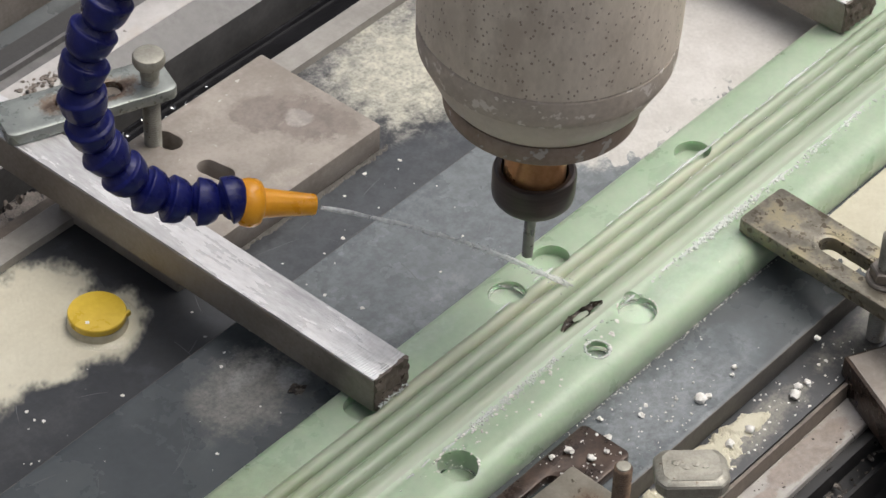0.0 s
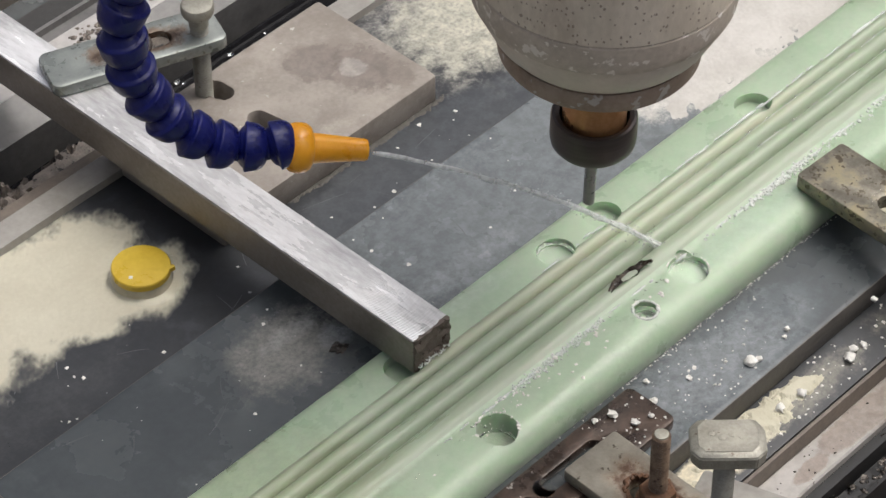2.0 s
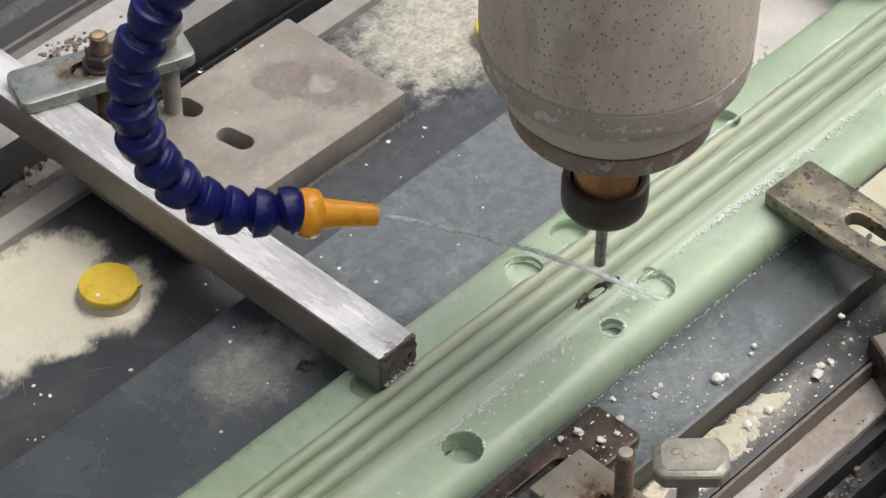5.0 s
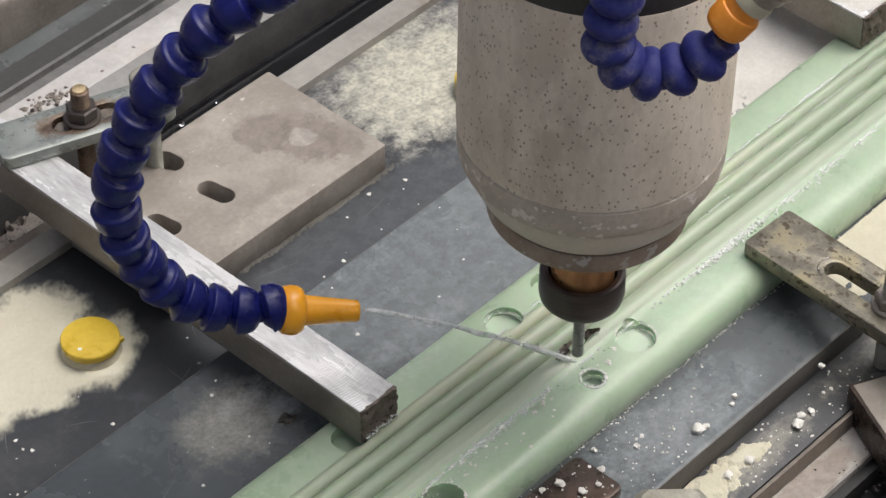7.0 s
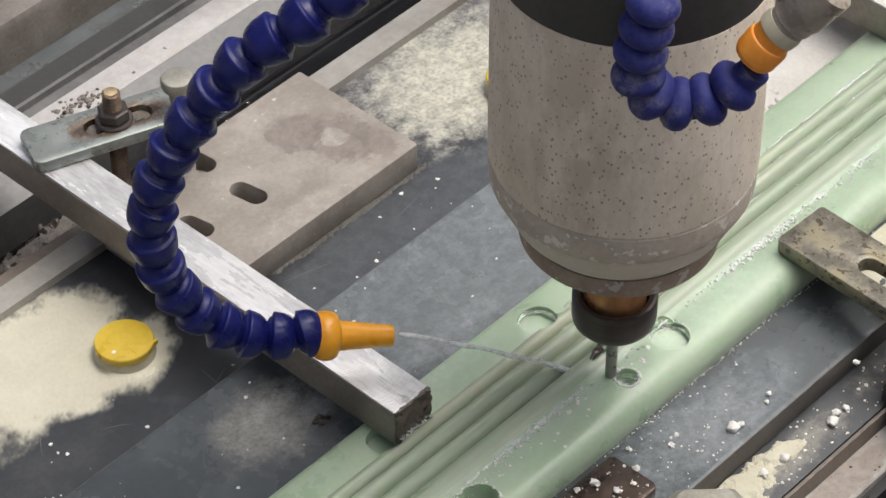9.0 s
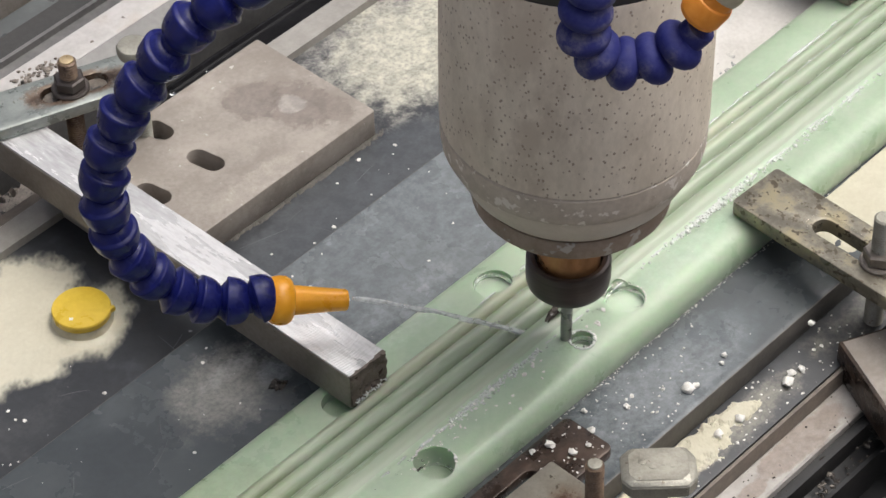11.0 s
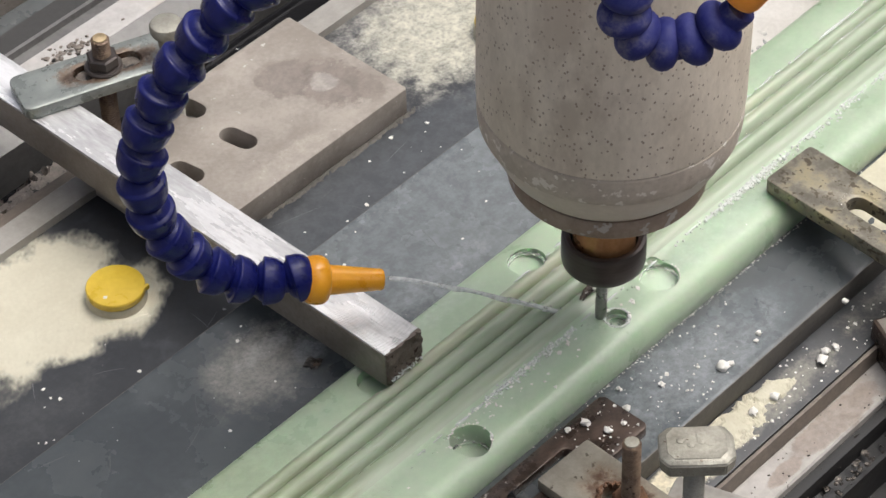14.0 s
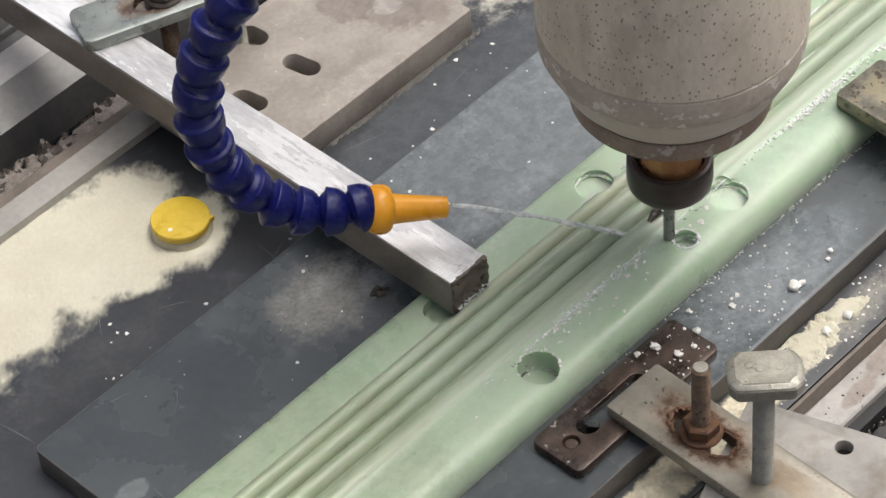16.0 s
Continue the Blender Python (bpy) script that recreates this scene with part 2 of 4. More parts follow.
BODY = material("dusty_spindle_paint", (0.64, 0.565, 0.455), (0.86, 0.775, 0.65), 0.7, coarse=45, fine=450, bump=0.5, contrast=1.0, stretch=(1, 1, 0.5), stains=(0.6, 0.52, 0.42), stain_scale=34, stain_cover=0.45, chips=(480, 0.235, (0.38, 0.305, 0.235), 0.75, 0.85))
BODY_CHIPPED = material("chipped_spindle_paint", (0.46, 0.4, 0.33), (0.64, 0.57, 0.48), 0.65, coarse=60, fine=400, bump=0.5, contrast=1.3, spots=(0.8, 0.75, 0.68), spot_scale=190, spot_cover=0.41, stains=(0.38, 0.31, 0.24), stain_scale=60, stain_cover=0.4)
RING = material("worn_flange", (0.25, 0.19, 0.145), (0.4, 0.325, 0.26), 0.6, metal=0.1, coarse=60, fine=500, bump=0.4, spots=(0.5, 0.47, 0.43), spot_scale=150, spot_cover=0.4)
PALE = material("pale_cover_ring", (0.56, 0.49, 0.41), (0.7, 0.63, 0.54), 0.45, coarse=40, fine=400, bump=0.2)
NUT = material("brown_collet_nut", (0.06, 0.05, 0.046), (0.115, 0.098, 0.09), 0.36, metal=0.5, coarse=30, fine=300, bump=0.05, stretch=(0.2, 0.2, 2))
COPPER = material("copper_taper", (0.4, 0.2, 0.08), (0.58, 0.33, 0.16), 0.35, metal=0.7, coarse=80, fine=500)
CUTTER = material("carbide_cutter", (0.24, 0.235, 0.225), (0.36, 0.35, 0.34), 0.35, metal=0.7, coarse=100, fine=700)
HOUSING = material("dark_housing", (0.035, 0.033, 0.032), (0.07, 0.066, 0.062), 0.6, coarse=40, fine=400)
BLUE = material("wet_blue_plastic", (0.006, 0.008, 0.08), (0.012, 0.016, 0.15), 0.34, coarse=80, fine=600, bump=0.6, coat=0.12, gloss=0.3)
BLUE_DUSTY = material("dusty_blue_plastic", (0.01, 0.014, 0.14), (0.05, 0.055, 0.2), 0.6, coarse=90, fine=600, bump=0.2, gloss=0.3, stains=(0.2, 0.19, 0.26), stain_scale=45, stain_cover=0.42)
ORANGE = material("orange_plastic", (0.84, 0.34, 0.008), (0.94, 0.43, 0.02), 0.3, coarse=90, fine=500, bump=0.1, coat=0.2)
ORANGE_DEEP = material("deep_orange_plastic", (0.8, 0.27, 0.02), (0.9, 0.36, 0.05), 0.45, coarse=90, fine=500, bump=0.1)
CLEAR = material("cloudy_plastic", (0.24, 0.2, 0.165), (0.42, 0.37, 0.31), 0.3, coarse=90, fine=500)
YELLOW = material("yellow_plastic", (0.56, 0.38, 0.025), (0.68, 0.49, 0.05), 0.35, coarse=70, fine=400, bump=0.1)
BUFF = material("wet_cream_rim", (0.42, 0.38, 0.26), (0.6, 0.56, 0.42), 0.4, coarse=90, fine=500)
ALU = material("painted_rail", (0.25, 0.235, 0.21), (0.37, 0.355, 0.325), 0.45, metal=0.2, coarse=30, fine=300, bump=0.2, stains=(0.22, 0.19, 0.16), stain_scale=22, stain_cover=0.4)
WHITE_RAIL = material("white_rail", (0.32, 0.305, 0.29), (0.48, 0.465, 0.45), 0.4, coarse=30, fine=300, bump=0.2, spots=(0.1, 0.085, 0.07), spot_scale=120, spot_cover=0.3, stains=(0.36, 0.31, 0.26), stain_scale=20, stain_cover=0.45)
NEAR_WHITE = material("soiled_white_rail", (0.32, 0.3, 0.275), (0.5, 0.48, 0.45), 0.4, coarse=30, fine=300, bump=0.25, spots=(0.1, 0.085, 0.07), spot_scale=150, spot_cover=0.34, stains=(0.3, 0.26, 0.22), stain_scale=24, stain_cover=0.45,
                      patches=[(36, -94, 34, 9, (0.27, 0.225, 0.19), 0.8, 0.9), (2, -96, 14, 5, (0.3, 0.25, 0.21), 1.0, 0.9)])
TAN = material("stained_rail_edge", (0.12, 0.1, 0.082), (0.23, 0.195, 0.16), 0.55, coarse=60, fine=400, bump=0.3)
GREY_RAIL = material("grey_rail", (0.1, 0.098, 0.096), (0.19, 0.186, 0.18), 0.45, metal=0.2, coarse=40, fine=300)
DARK_RAIL = material("dark_rubber", (0.012, 0.012, 0.012), (0.028, 0.028, 0.028), 0.5, coarse=40, fine=400, bump=0.3)
BLACK_WET = material("wet_black", (0.006, 0.006, 0.007), (0.016, 0.016, 0.018), 0.12, coarse=50, fine=200, bump=0.9, spots=(0.1, 0.09, 0.075), spot_scale=160, spot_cover=0.25, gloss=0.3)
DIRT = material("brown_swarf_dirt", (0.1, 0.083, 0.068), (0.27, 0.235, 0.2), 0.5, coarse=200, fine=900, bump=1.0, spots=(0.02, 0.018, 0.015), spot_scale=220, spot_cover=0.42)
SWARF = material("dark_swarf", (0.02, 0.018, 0.016), (0.16, 0.14, 0.12), 0.25, metal=0.5, coarse=300, fine=1200, bump=0.8)
# the near-white spots are wet glints put into the swarf's colour
SWARF_LEAF = material("torn_swarf", (0.03, 0.024, 0.02), (0.17, 0.135, 0.105), 0.25, metal=0.4, coarse=200, fine=900, bump=0.8, coat=0.5, spots=(0.7, 0.69, 0.66), spot_scale=260, spot_cover=0.36)
SCRATCH = material("pale_scratch", (0.09, 0.092, 0.097), (0.17, 0.175, 0.18), 0.6)
SAWN = material("dusty_sawn_edge", (0.075, 0.07, 0.062), (0.135, 0.125, 0.11), 0.65, coarse=50, fine=400, bump=0.4)
UNSEEN_HALL = material("unseen_hall_grey", (0.3, 0.302, 0.3), (0.4, 0.402, 0.4), 0.85, coarse=3, fine=60)
CONCRETE = material("concrete_floor", (0.16, 0.155, 0.15), (0.26, 0.25, 0.24), 0.8, coarse=6, fine=80)


def water(name, rough):
    m = bpy.data.materials.new(name)
    m.use_nodes = True
    b = m.node_tree.nodes["Principled BSDF"]
    b.inputs["Transmission Weight"].default_value = 1.0
    b.inputs["IOR"].default_value = 1.33
    b.inputs["Roughness"].default_value = rough
    b.inputs["Base Color"].default_value = (0.96, 0.97, 0.97, 1)
    return m


WATER = water("coolant_water", 0.12)


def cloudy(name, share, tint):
    """Cloudy water, aerated and glint-white alike: partly clear, partly a bright wet surface."""
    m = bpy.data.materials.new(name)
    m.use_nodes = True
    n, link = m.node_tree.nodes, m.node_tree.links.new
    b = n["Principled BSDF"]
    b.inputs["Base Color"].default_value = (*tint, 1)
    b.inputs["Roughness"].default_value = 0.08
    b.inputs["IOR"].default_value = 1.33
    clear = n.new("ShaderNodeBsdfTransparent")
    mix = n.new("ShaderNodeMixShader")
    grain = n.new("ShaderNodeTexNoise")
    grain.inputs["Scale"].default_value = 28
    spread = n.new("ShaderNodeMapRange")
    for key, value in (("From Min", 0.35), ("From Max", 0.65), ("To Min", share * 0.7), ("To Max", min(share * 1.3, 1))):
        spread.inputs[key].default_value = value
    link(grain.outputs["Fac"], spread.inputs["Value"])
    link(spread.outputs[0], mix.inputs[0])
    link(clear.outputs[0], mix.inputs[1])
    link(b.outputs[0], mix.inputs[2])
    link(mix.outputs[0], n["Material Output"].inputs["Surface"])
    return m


JET = cloudy("aerated_water", 0.32, (0.95, 0.97, 0.96))
# coolant whitened so that its colour stands for glints of the sky
GLINT_WATER = cloudy("glint_white_coolant", 0.5, (0.9, 0.93, 0.9))
FOAM = cloudy("foam_bubble", 0.55, (0.92, 0.95, 0.9))


# mesh helpers ----------------------------------------------------------------
def linked(name, me, mat, parent=None, label="", smooth=35):
    me.materials.clear()
    for one in (mat if isinstance(mat, (list, tuple)) else [mat]):
        me.materials.append(one)
    if smooth:
        for f in me.polygons:
            f.use_smooth = True
        me.set_sharp_from_angle(angle=radians(smooth))
    ob = new(name, me)
    if parent:
        ob.parent = parent
    if label:
        tagged(ob, label)
    return ob


def part(name, bm, mat, parent=None, label="", smooth=35):
    me = bpy.data.meshes.new(name)
    bmesh.ops.recalc_face_normals(bm, faces=bm.faces)
    bm.to_mesh(me)
    bm.free()
    return linked(name, me, mat, parent, label, smooth)


def thing(name, label, category, m=Matrix(), group="", kind=""):
    ob = new(name)
    ob.matrix_basis = m
    ob.empty_display_size = 0.01
    return tagged(ob, label, category, group, kind)


def box(x0, x1, y0, y1, z0, z1, bevel=0.6, jitter=0.0):
    """A block, in millimetres, with eased edges."""
    bm = bmesh.new()
    bmesh.ops.create_cube(bm, size=1)
    for v in bm.verts:
        v.co = Vector(((x0 + x1) / 2 + v.co.x * (x1 - x0), (y0 + y1) / 2 + v.co.y * (y1 - y0), (z0 + z1) / 2 + v.co.z * (z1 - z0))) * MM
    if bevel:
        bmesh.ops.bevel(bm, geom=bm.edges[:], offset=bevel * MM, segments=2, affect="EDGES", profile=0.6)
    if jitter:
        for v in bm.verts:
            v.co += noise.noise_vector(v.co * 90) * jitter * MM
    return bm


def turned(profile, steps=48, cap=True):
    """A body of revolution about z from (radius, height) pairs in millimetres."""
    bm = bmesh.new()
    rings = []
    for r, z in profile:
        rings.append([bm.verts.new((r * MM * math.cos(2 * math.pi * k / steps), r * MM * math.sin(2 * math.pi * k / steps), z * MM)) for k in range(steps)])
    for lo, hi in zip(rings, rings[1:]):
        for k in range(steps):
            bm.faces.new((lo[k], lo[(k + 1) % steps], hi[(k + 1) % steps], hi[k]))
    if cap:
        bm.faces.new(rings[0][::-1])
        bm.faces.new(rings[-1])
    return bm


def oval(cx, cy, length, width, turn=0.0, steps=10):
    """A slot outline: a stadium along x turned by degrees."""
    pts, r, h = [], width / 2, (length - width) / 2
    for side in (1, -1):
        for k in range(steps + 1):
            ang = math.pi * (k / steps - 0.5) + (0 if side > 0 else math.pi)
            pts.append((side * h + r * math.cos(ang), r * math.sin(ang)))
    c, s = math.cos(radians(turn)), math.sin(radians(turn))
    return [(cx + c * x - s * y, cy + s * x + c * y) for x, y in pts]


def rounded(x0, x1, y0, y1, r, steps=5):
    pts = []
    for cx, cy, first in ((x1 - r, y1 - r, 0), (x0 + r, y1 - r, 90), (x0 + r, y0 + r, 180), (x1 - r, y0 + r, 270)):
        for k in range(steps + 1):
            ang = radians(first + 90 * k / steps)
            pts.append((cx + r * math.cos(ang), cy + r * math.sin(ang)))
    return pts


def plate_mesh(name, outlines, z0, z1, bevel=0.5):
    """A flat plate, with its slots and holes cut through, from outlines in millimetres."""
    cu = bpy.data.curves.new(name, "CURVE")
    cu.dimensions, cu.fill_mode = "2D", "BOTH"
    cu.extrude, cu.bevel_depth, cu.bevel_resolution = ((z1 - z0) / 2 - bevel) * MM, bevel * MM, 1
    cu.offset = -bevel * MM
    for pts in outlines:
        s = cu.splines.new("POLY")
        s.points.add(len(pts) - 1)
        for p, (x, y) in zip(s.points, pts):
            p.co = (x * MM, y * MM, 0, 1)
        s.use_cyclic_u = True
    ob = bpy.data.objects.new(name, cu)
    scene.collection.objects.link(ob)
    bpy.context.view_layer.update()
    me = bpy.data.meshes.new_from_object(ob.evaluated_get(bpy.context.evaluated_depsgraph_get()))
    bpy.data.objects.remove(ob)
    bpy.data.curves.remove(cu)
    bm = bmesh.new()
    bm.from_mesh(me)
    bmesh.ops.remove_doubles(bm, verts=bm.verts[:], dist=0.00002)
    bm.to_mesh(me)
    bm.free()
    me.transform(Matrix.Translation((0, 0, (z0 + z1) / 2 * MM)))
    me.name = name
    return me


def swept(profile, x0, x1, pieces=1, wander=0.0):
    """A rail along x from a closed (y, z) profile in millimetres."""
    bm = bmesh.new()
    rows = []
    for k in range(pieces + 1):
        x = x0 + (x1 - x0) * k / pieces
        rows.append([bm.verts.new((x * MM, (y + wander * noise.noise((x * 0.02, y * 0.1, 3))) * MM, (z + wander * noise.noise((x * 0.02, y * 0.1, 9))) * MM)) for y, z in profile])
    n = len(profile)
    for lo, hi in zip(rows, rows[1:]):
        for k in range(n):
            bm.faces.new((lo[k], lo[(k + 1) % n], hi[(k + 1) % n], hi[k]))
    bm.faces.new(rows[0])
    bm.faces.new(rows[-1][::-1])
    return bm


def carved(ob, cutters):
    """Cuts closed bmeshes out of a mesh object and keeps the result as its mesh."""
    obs = []
    for bm in cutters:
        me = bpy.data.meshes.new("cutter")
        bmesh.ops.recalc_face_normals(bm, faces=bm.faces)
        bm.to_mesh(me)
        bm.free()
        c = new("cutter", me)
        obs.append(c)
        b = ob.modifiers.new("cut", "BOOLEAN")
        b.operation, b.object, b.solver = "DIFFERENCE", c, "EXACT"
    bpy.context.view_layer.update()
    me = bpy.data.meshes.new_from_object(ob.evaluated_get(bpy.context.evaluated_depsgraph_get()))
    ob.modifiers.clear()
    ob.data = me
    for c in obs:
        bpy.data.objects.remove(c)
    return ob


def at(bm, x, y, z=0.0):
    bmesh.ops.translate(bm, verts=bm.verts[:], vec=Vector((x, y, z)) * MM)
    return bm


def tube(points, r, steps=12):
    bm = bmesh.new()
    rows = []
    for k, p in enumerate(points):
        d = (points[min(k + 1, len(points) - 1)] - points[max(k - 1, 0)]).normalized()
        q = d.to_track_quat("Z", "Y")
        rad = r(k / (len(points) - 1)) if callable(r) else r
        rows.append([bm.verts.new((p + q @ Vector((rad * math.cos(2 * math.pi * j / steps), rad * math.sin(2 * math.pi * j / steps), 0))) * MM) for j in range(steps)])
    for lo, hi in zip(rows, rows[1:]):
        for j in range(steps):
            bm.faces.new((lo[j], lo[(j + 1) % steps], hi[(j + 1) % steps], hi[j]))
    bm.faces.new(rows[0][::-1])
    bm.faces.new(rows[-1])
    return bm


# setting ----------------------------------------------------------------------
def setting(name, bm, mat, label, category, smooth=35):
    return tagged(part(name, bm, mat, None, "", smooth), label, category, "", "structure")


setting("ground", box(-6000, 6000, -6000, 6000, -900, -850, 0), CONCRETE, "grey concrete workshop floor under the machine", "floor")
# unseen hall added to shape the light: walls and a roof almost wholly skylight
setting("unseen_wall_north", box(-6000, 6000, 5800, 6000, -850, 2700, 0), UNSEEN_HALL, "unseen pale grey wall added to hold off low sky light", "wall")
setting("unseen_wall_south", box(-6000, 6000, -6000, -5800, -850, 2700, 0), UNSEEN_HALL, "unseen pale grey wall added to hold off low sky light", "wall")
setting("unseen_wall_east", box(5800, 6000, -5799, 5799, -850, 2700, 0), UNSEEN_HALL, "unseen pale grey wall added to hold off low sky light", "wall")
setting("unseen_wall_west", box(-6000, -5800, -5799, 5799, -850, 2700, 0), UNSEEN_HALL, "unseen pale grey wall added to hold off low sky light", "wall")
roof = plate_mesh("ceiling", [rounded(-6000, 6000, -6000, 6000, 5), rounded(-5400, 5400, -5400, 5400, 20)], 2700, 2850, 0)
tagged(linked("ceiling", roof, UNSEEN_HALL, None, "", 0), "unseen grey roof rim added round a wide open skylight", "ceiling", "", "structure")
setting("machine_bed", box(-700, 900, -420, 620, -850, -62, 4), BLACK_WET, "wet black machine bed below the boards", "machine bed")
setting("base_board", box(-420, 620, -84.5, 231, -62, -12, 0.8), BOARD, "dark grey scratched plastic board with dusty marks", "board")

# rails beyond the board, and the gutter before them
setting("edge_strip", swept([(217, -12), (217.6, -8.4), (229.6, -8), (230.6, -9), (230.6, -12)], -420, 620, 26, 0.5), ALU, "pale dusty strip along the board's edge", "edge strip")
setting("gutter_edge", swept([(230.8, -62), (230.8, -11), (231.6, -10.4), (239, -12.5), (240, -14), (240, -62)], -420, 20, 20, 0.6), TAN, "stained brown-grey edge of the gutter", "edge strip")
setting("gutter_ledge", swept([(231, -62), (231, -30), (252, -34), (268, -40), (269, -38.5), (270.5, -38.5), (270.5, -62)], -420, 620, 26, 0.8), BLACK_WET, "wet black gutter with a thin ledge", "gutter")
setting("rail_bevel", swept([(276, -62), (276, -22), (291, -12.5), (291, -62)], -420, 620), GREY_RAIL, "grey bevelled rail flank", "rail")
setting("rail_white", swept([(291, -62), (291, -12.3), (292, -11.6), (306.2, -11.6), (307, -12.3), (307, -62)], -420, 620), WHITE_RAIL, "white rail top with dark dirt spots", "rail")
setting("rail_grey", swept([(307, -62), (307, -14.5), (314.5, -14.5), (315, -11.5), (317, -11.5), (317.4, -16), (317.4, -62)], -420, 620), GREY_RAIL, "grey rail groove with a pale thin edge", "rail")
setting("rail_dark", swept([(317.4, -62), (317.4, -18), (333, -16), (333, -62)], -420, 620), DARK_RAIL, "dark rubber cover strip beside the rail", "rail")
setting("rail_wet", swept([(333, -62), (333, -17), (343, -16), (343, -62)], -420, 620, 30, 0.6), SLAB, "wet blue-grey strip with white drops", "rail")
setting("side_beam", swept([(343.5, -62), (343.5, 4), (346, 8), (420, 8), (420, -62)], -420, 620), STEEL_SIDE, "dull brown-grey steel beam along the machine", "beam")

# rails on the near side
setting("near_edge", swept([(-84.5, -62), (-84.5, -13.5), (-85.2, -12.6), (-86.6, -12.6), (-87, -20), (-87, -62)], -420, 620, 30, 0.4), TAN, "stained tan edge below the board", "rail")
setting("near_rail", swept([(-87, -62), (-87, -20.5), (-87.6, -20), (-101, -20), (-101.8, -20.8), (-101.8, -62)], -420, 620), NEAR_WHITE, "white rail top with brown dirt stains", "rail")
setting("near_groove", swept([(-101.8, -62), (-101.8, -24), (-104.5, -24), (-105.2, -21.5), (-107.5, -21.5), (-108, -30), (-113, -33), (-113.6, -31), (-115.5, -31), (-116, -62)], -420, 620), DARK_RAIL, "dark grey ribbed rail groove", "rail")
setting("near_trough", swept([(-116, -62), (-116, -48), (-170, -56), (-420, -58), (-420, -62)], -420, 620, 40, 1.5), DARK_RAIL, "black trough filled with wet swarf", "trough")


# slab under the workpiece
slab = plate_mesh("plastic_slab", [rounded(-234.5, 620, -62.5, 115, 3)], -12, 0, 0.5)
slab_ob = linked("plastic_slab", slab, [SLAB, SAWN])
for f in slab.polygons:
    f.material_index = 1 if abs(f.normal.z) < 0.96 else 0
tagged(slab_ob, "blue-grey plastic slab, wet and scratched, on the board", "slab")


# powder -------------------------------------------------------------------------
def powder(name, label, blobs, z, mat, bounds, cell=1.4, lift=1.1, rough=0.55, scale=0.09, seed=0.0, sink=0.0, steep=2.2):
    """Spilt powder: a low heap whose ragged rim dips under the surface that it lies on."""
    x0, x1, y0, y1 = bounds
    nx, ny = int((x1 - x0) / cell), int((y1 - y0) / cell)
    h = np.zeros((nx + 1, ny + 1))
    for i in range(nx + 1):
        for j in range(ny + 1):
            x, y = x0 + (x1 - x0) * i / nx, y0 + (y1 - y0) * j / ny
            f = max(1 - math.hypot((x - cx) / rx, (y - cy) / ry) for cx, cy, rx, ry in blobs)
            f += rough * (noise.fractal((x * scale, y * scale, seed), 0.8, 2.2, 6) * 0.8) - sink
            h[i, j] = lift * max(min(f * steep, 1.0), -0.6) + 0.12 * noise.noise((x * 0.9, y * 0.9, seed))
    bm = bmesh.new()
    grid = {}
    for i in range(nx):
        for j in range(ny):
            corners = [(i, j), (i + 1, j), (i + 1, j + 1), (i, j + 1)]
            if max(h[c] for c in corners) <= 0:
                continue
            for c in corners:
                if c not in grid:
                    grid[c] = bm.verts.new(((x0 + (x1 - x0) * c[0] / nx) * MM, (y0 + (y1 - y0) * c[1] / ny) * MM, (z + h[c]) * MM))
            bm.faces.new([grid[c] for c in corners])
    me = bpy.data.meshes.new(name)
    bm.to_mesh(me)
    bm.free()
    return tagged(linked(name, me, mat, None, "", 0), label, "powder", "", "stuff")


powder("spilt_powder", "cream powder spilt in a wide patch on the dark board", [(-152, 190, 50, 38), (-200, 195, 62, 42), (-126, 188, 34, 34), (-136, 174, 32, 26), (-260, 199, 70, 48), (-116, 164, 30, 20)], -12, BOARD_POWDER, (-300, -80, 120, 217), seed=2.0, lift=1.0, rough=0.3, steep=1.5, scale=0.06)
powder("white_dust", "white dust covering the slab beside the workpiece", [(128, 78, 32, 30), (160, 84, 48, 40), (210, 84, 70, 45), (58, 101, 14, 8), (48, 92, 7, 4), (270, 84, 80, 45)], 0, WHITE_POWDER, (90, 330, 52.4, 114), seed=11.0, lift=0.4, rough=0.5, cell=1.6, sink=0.22)
powder("caked_powder", "pale crust of powder along the plate's foot", [(-20, 152.8, 24, 1.6), (12, 152.6, 22, 1.8), (38, 152.8, 18, 1.7)], -12, SAWN, (-46, 56, 147, 154), seed=71.0, lift=0.35, rough=1.2, scale=0.3, cell=0.7)
powder("trough_swarf", "dark wet swarf lying in the near trough", [(0, -140, 120, 22), (90, -135, 90, 16), (-90, -150, 90, 22)], -52, DIRT, (-180, 190, -175, -117), seed=67.0, lift=7, rough=0.8, scale=0.16, cell=1.8)
powder("gutter_swarf", "dirty brown swarf heaped in the gutter", [(-150, 252, 80, 15), (-75, 250, 60, 13), (-220, 252, 70, 15)], -36, DIRT, (-290, -20, 238, 270), seed=61.0, lift=12, rough=0.6, scale=0.2)
powder("spilt_powder", "cream powder lying on the board's near ledge", [(4, -70, 20, 7.5), (-16, -70, 20, 7), (24, -70, 12, 5)], -12, POWDER, (-45, 44, -84, -63), seed=83.0, lift=1.1, rough=0.8, scale=0.2, cell=0.7)
powder("spilt_powder", "cream powder on the slab behind the clamp", [(166, -44, 50, 30), (220, -44, 70, 32)], 0, POWDER, (118, 290, -62, -27), seed=37.0, lift=0.9, rough=0.45)


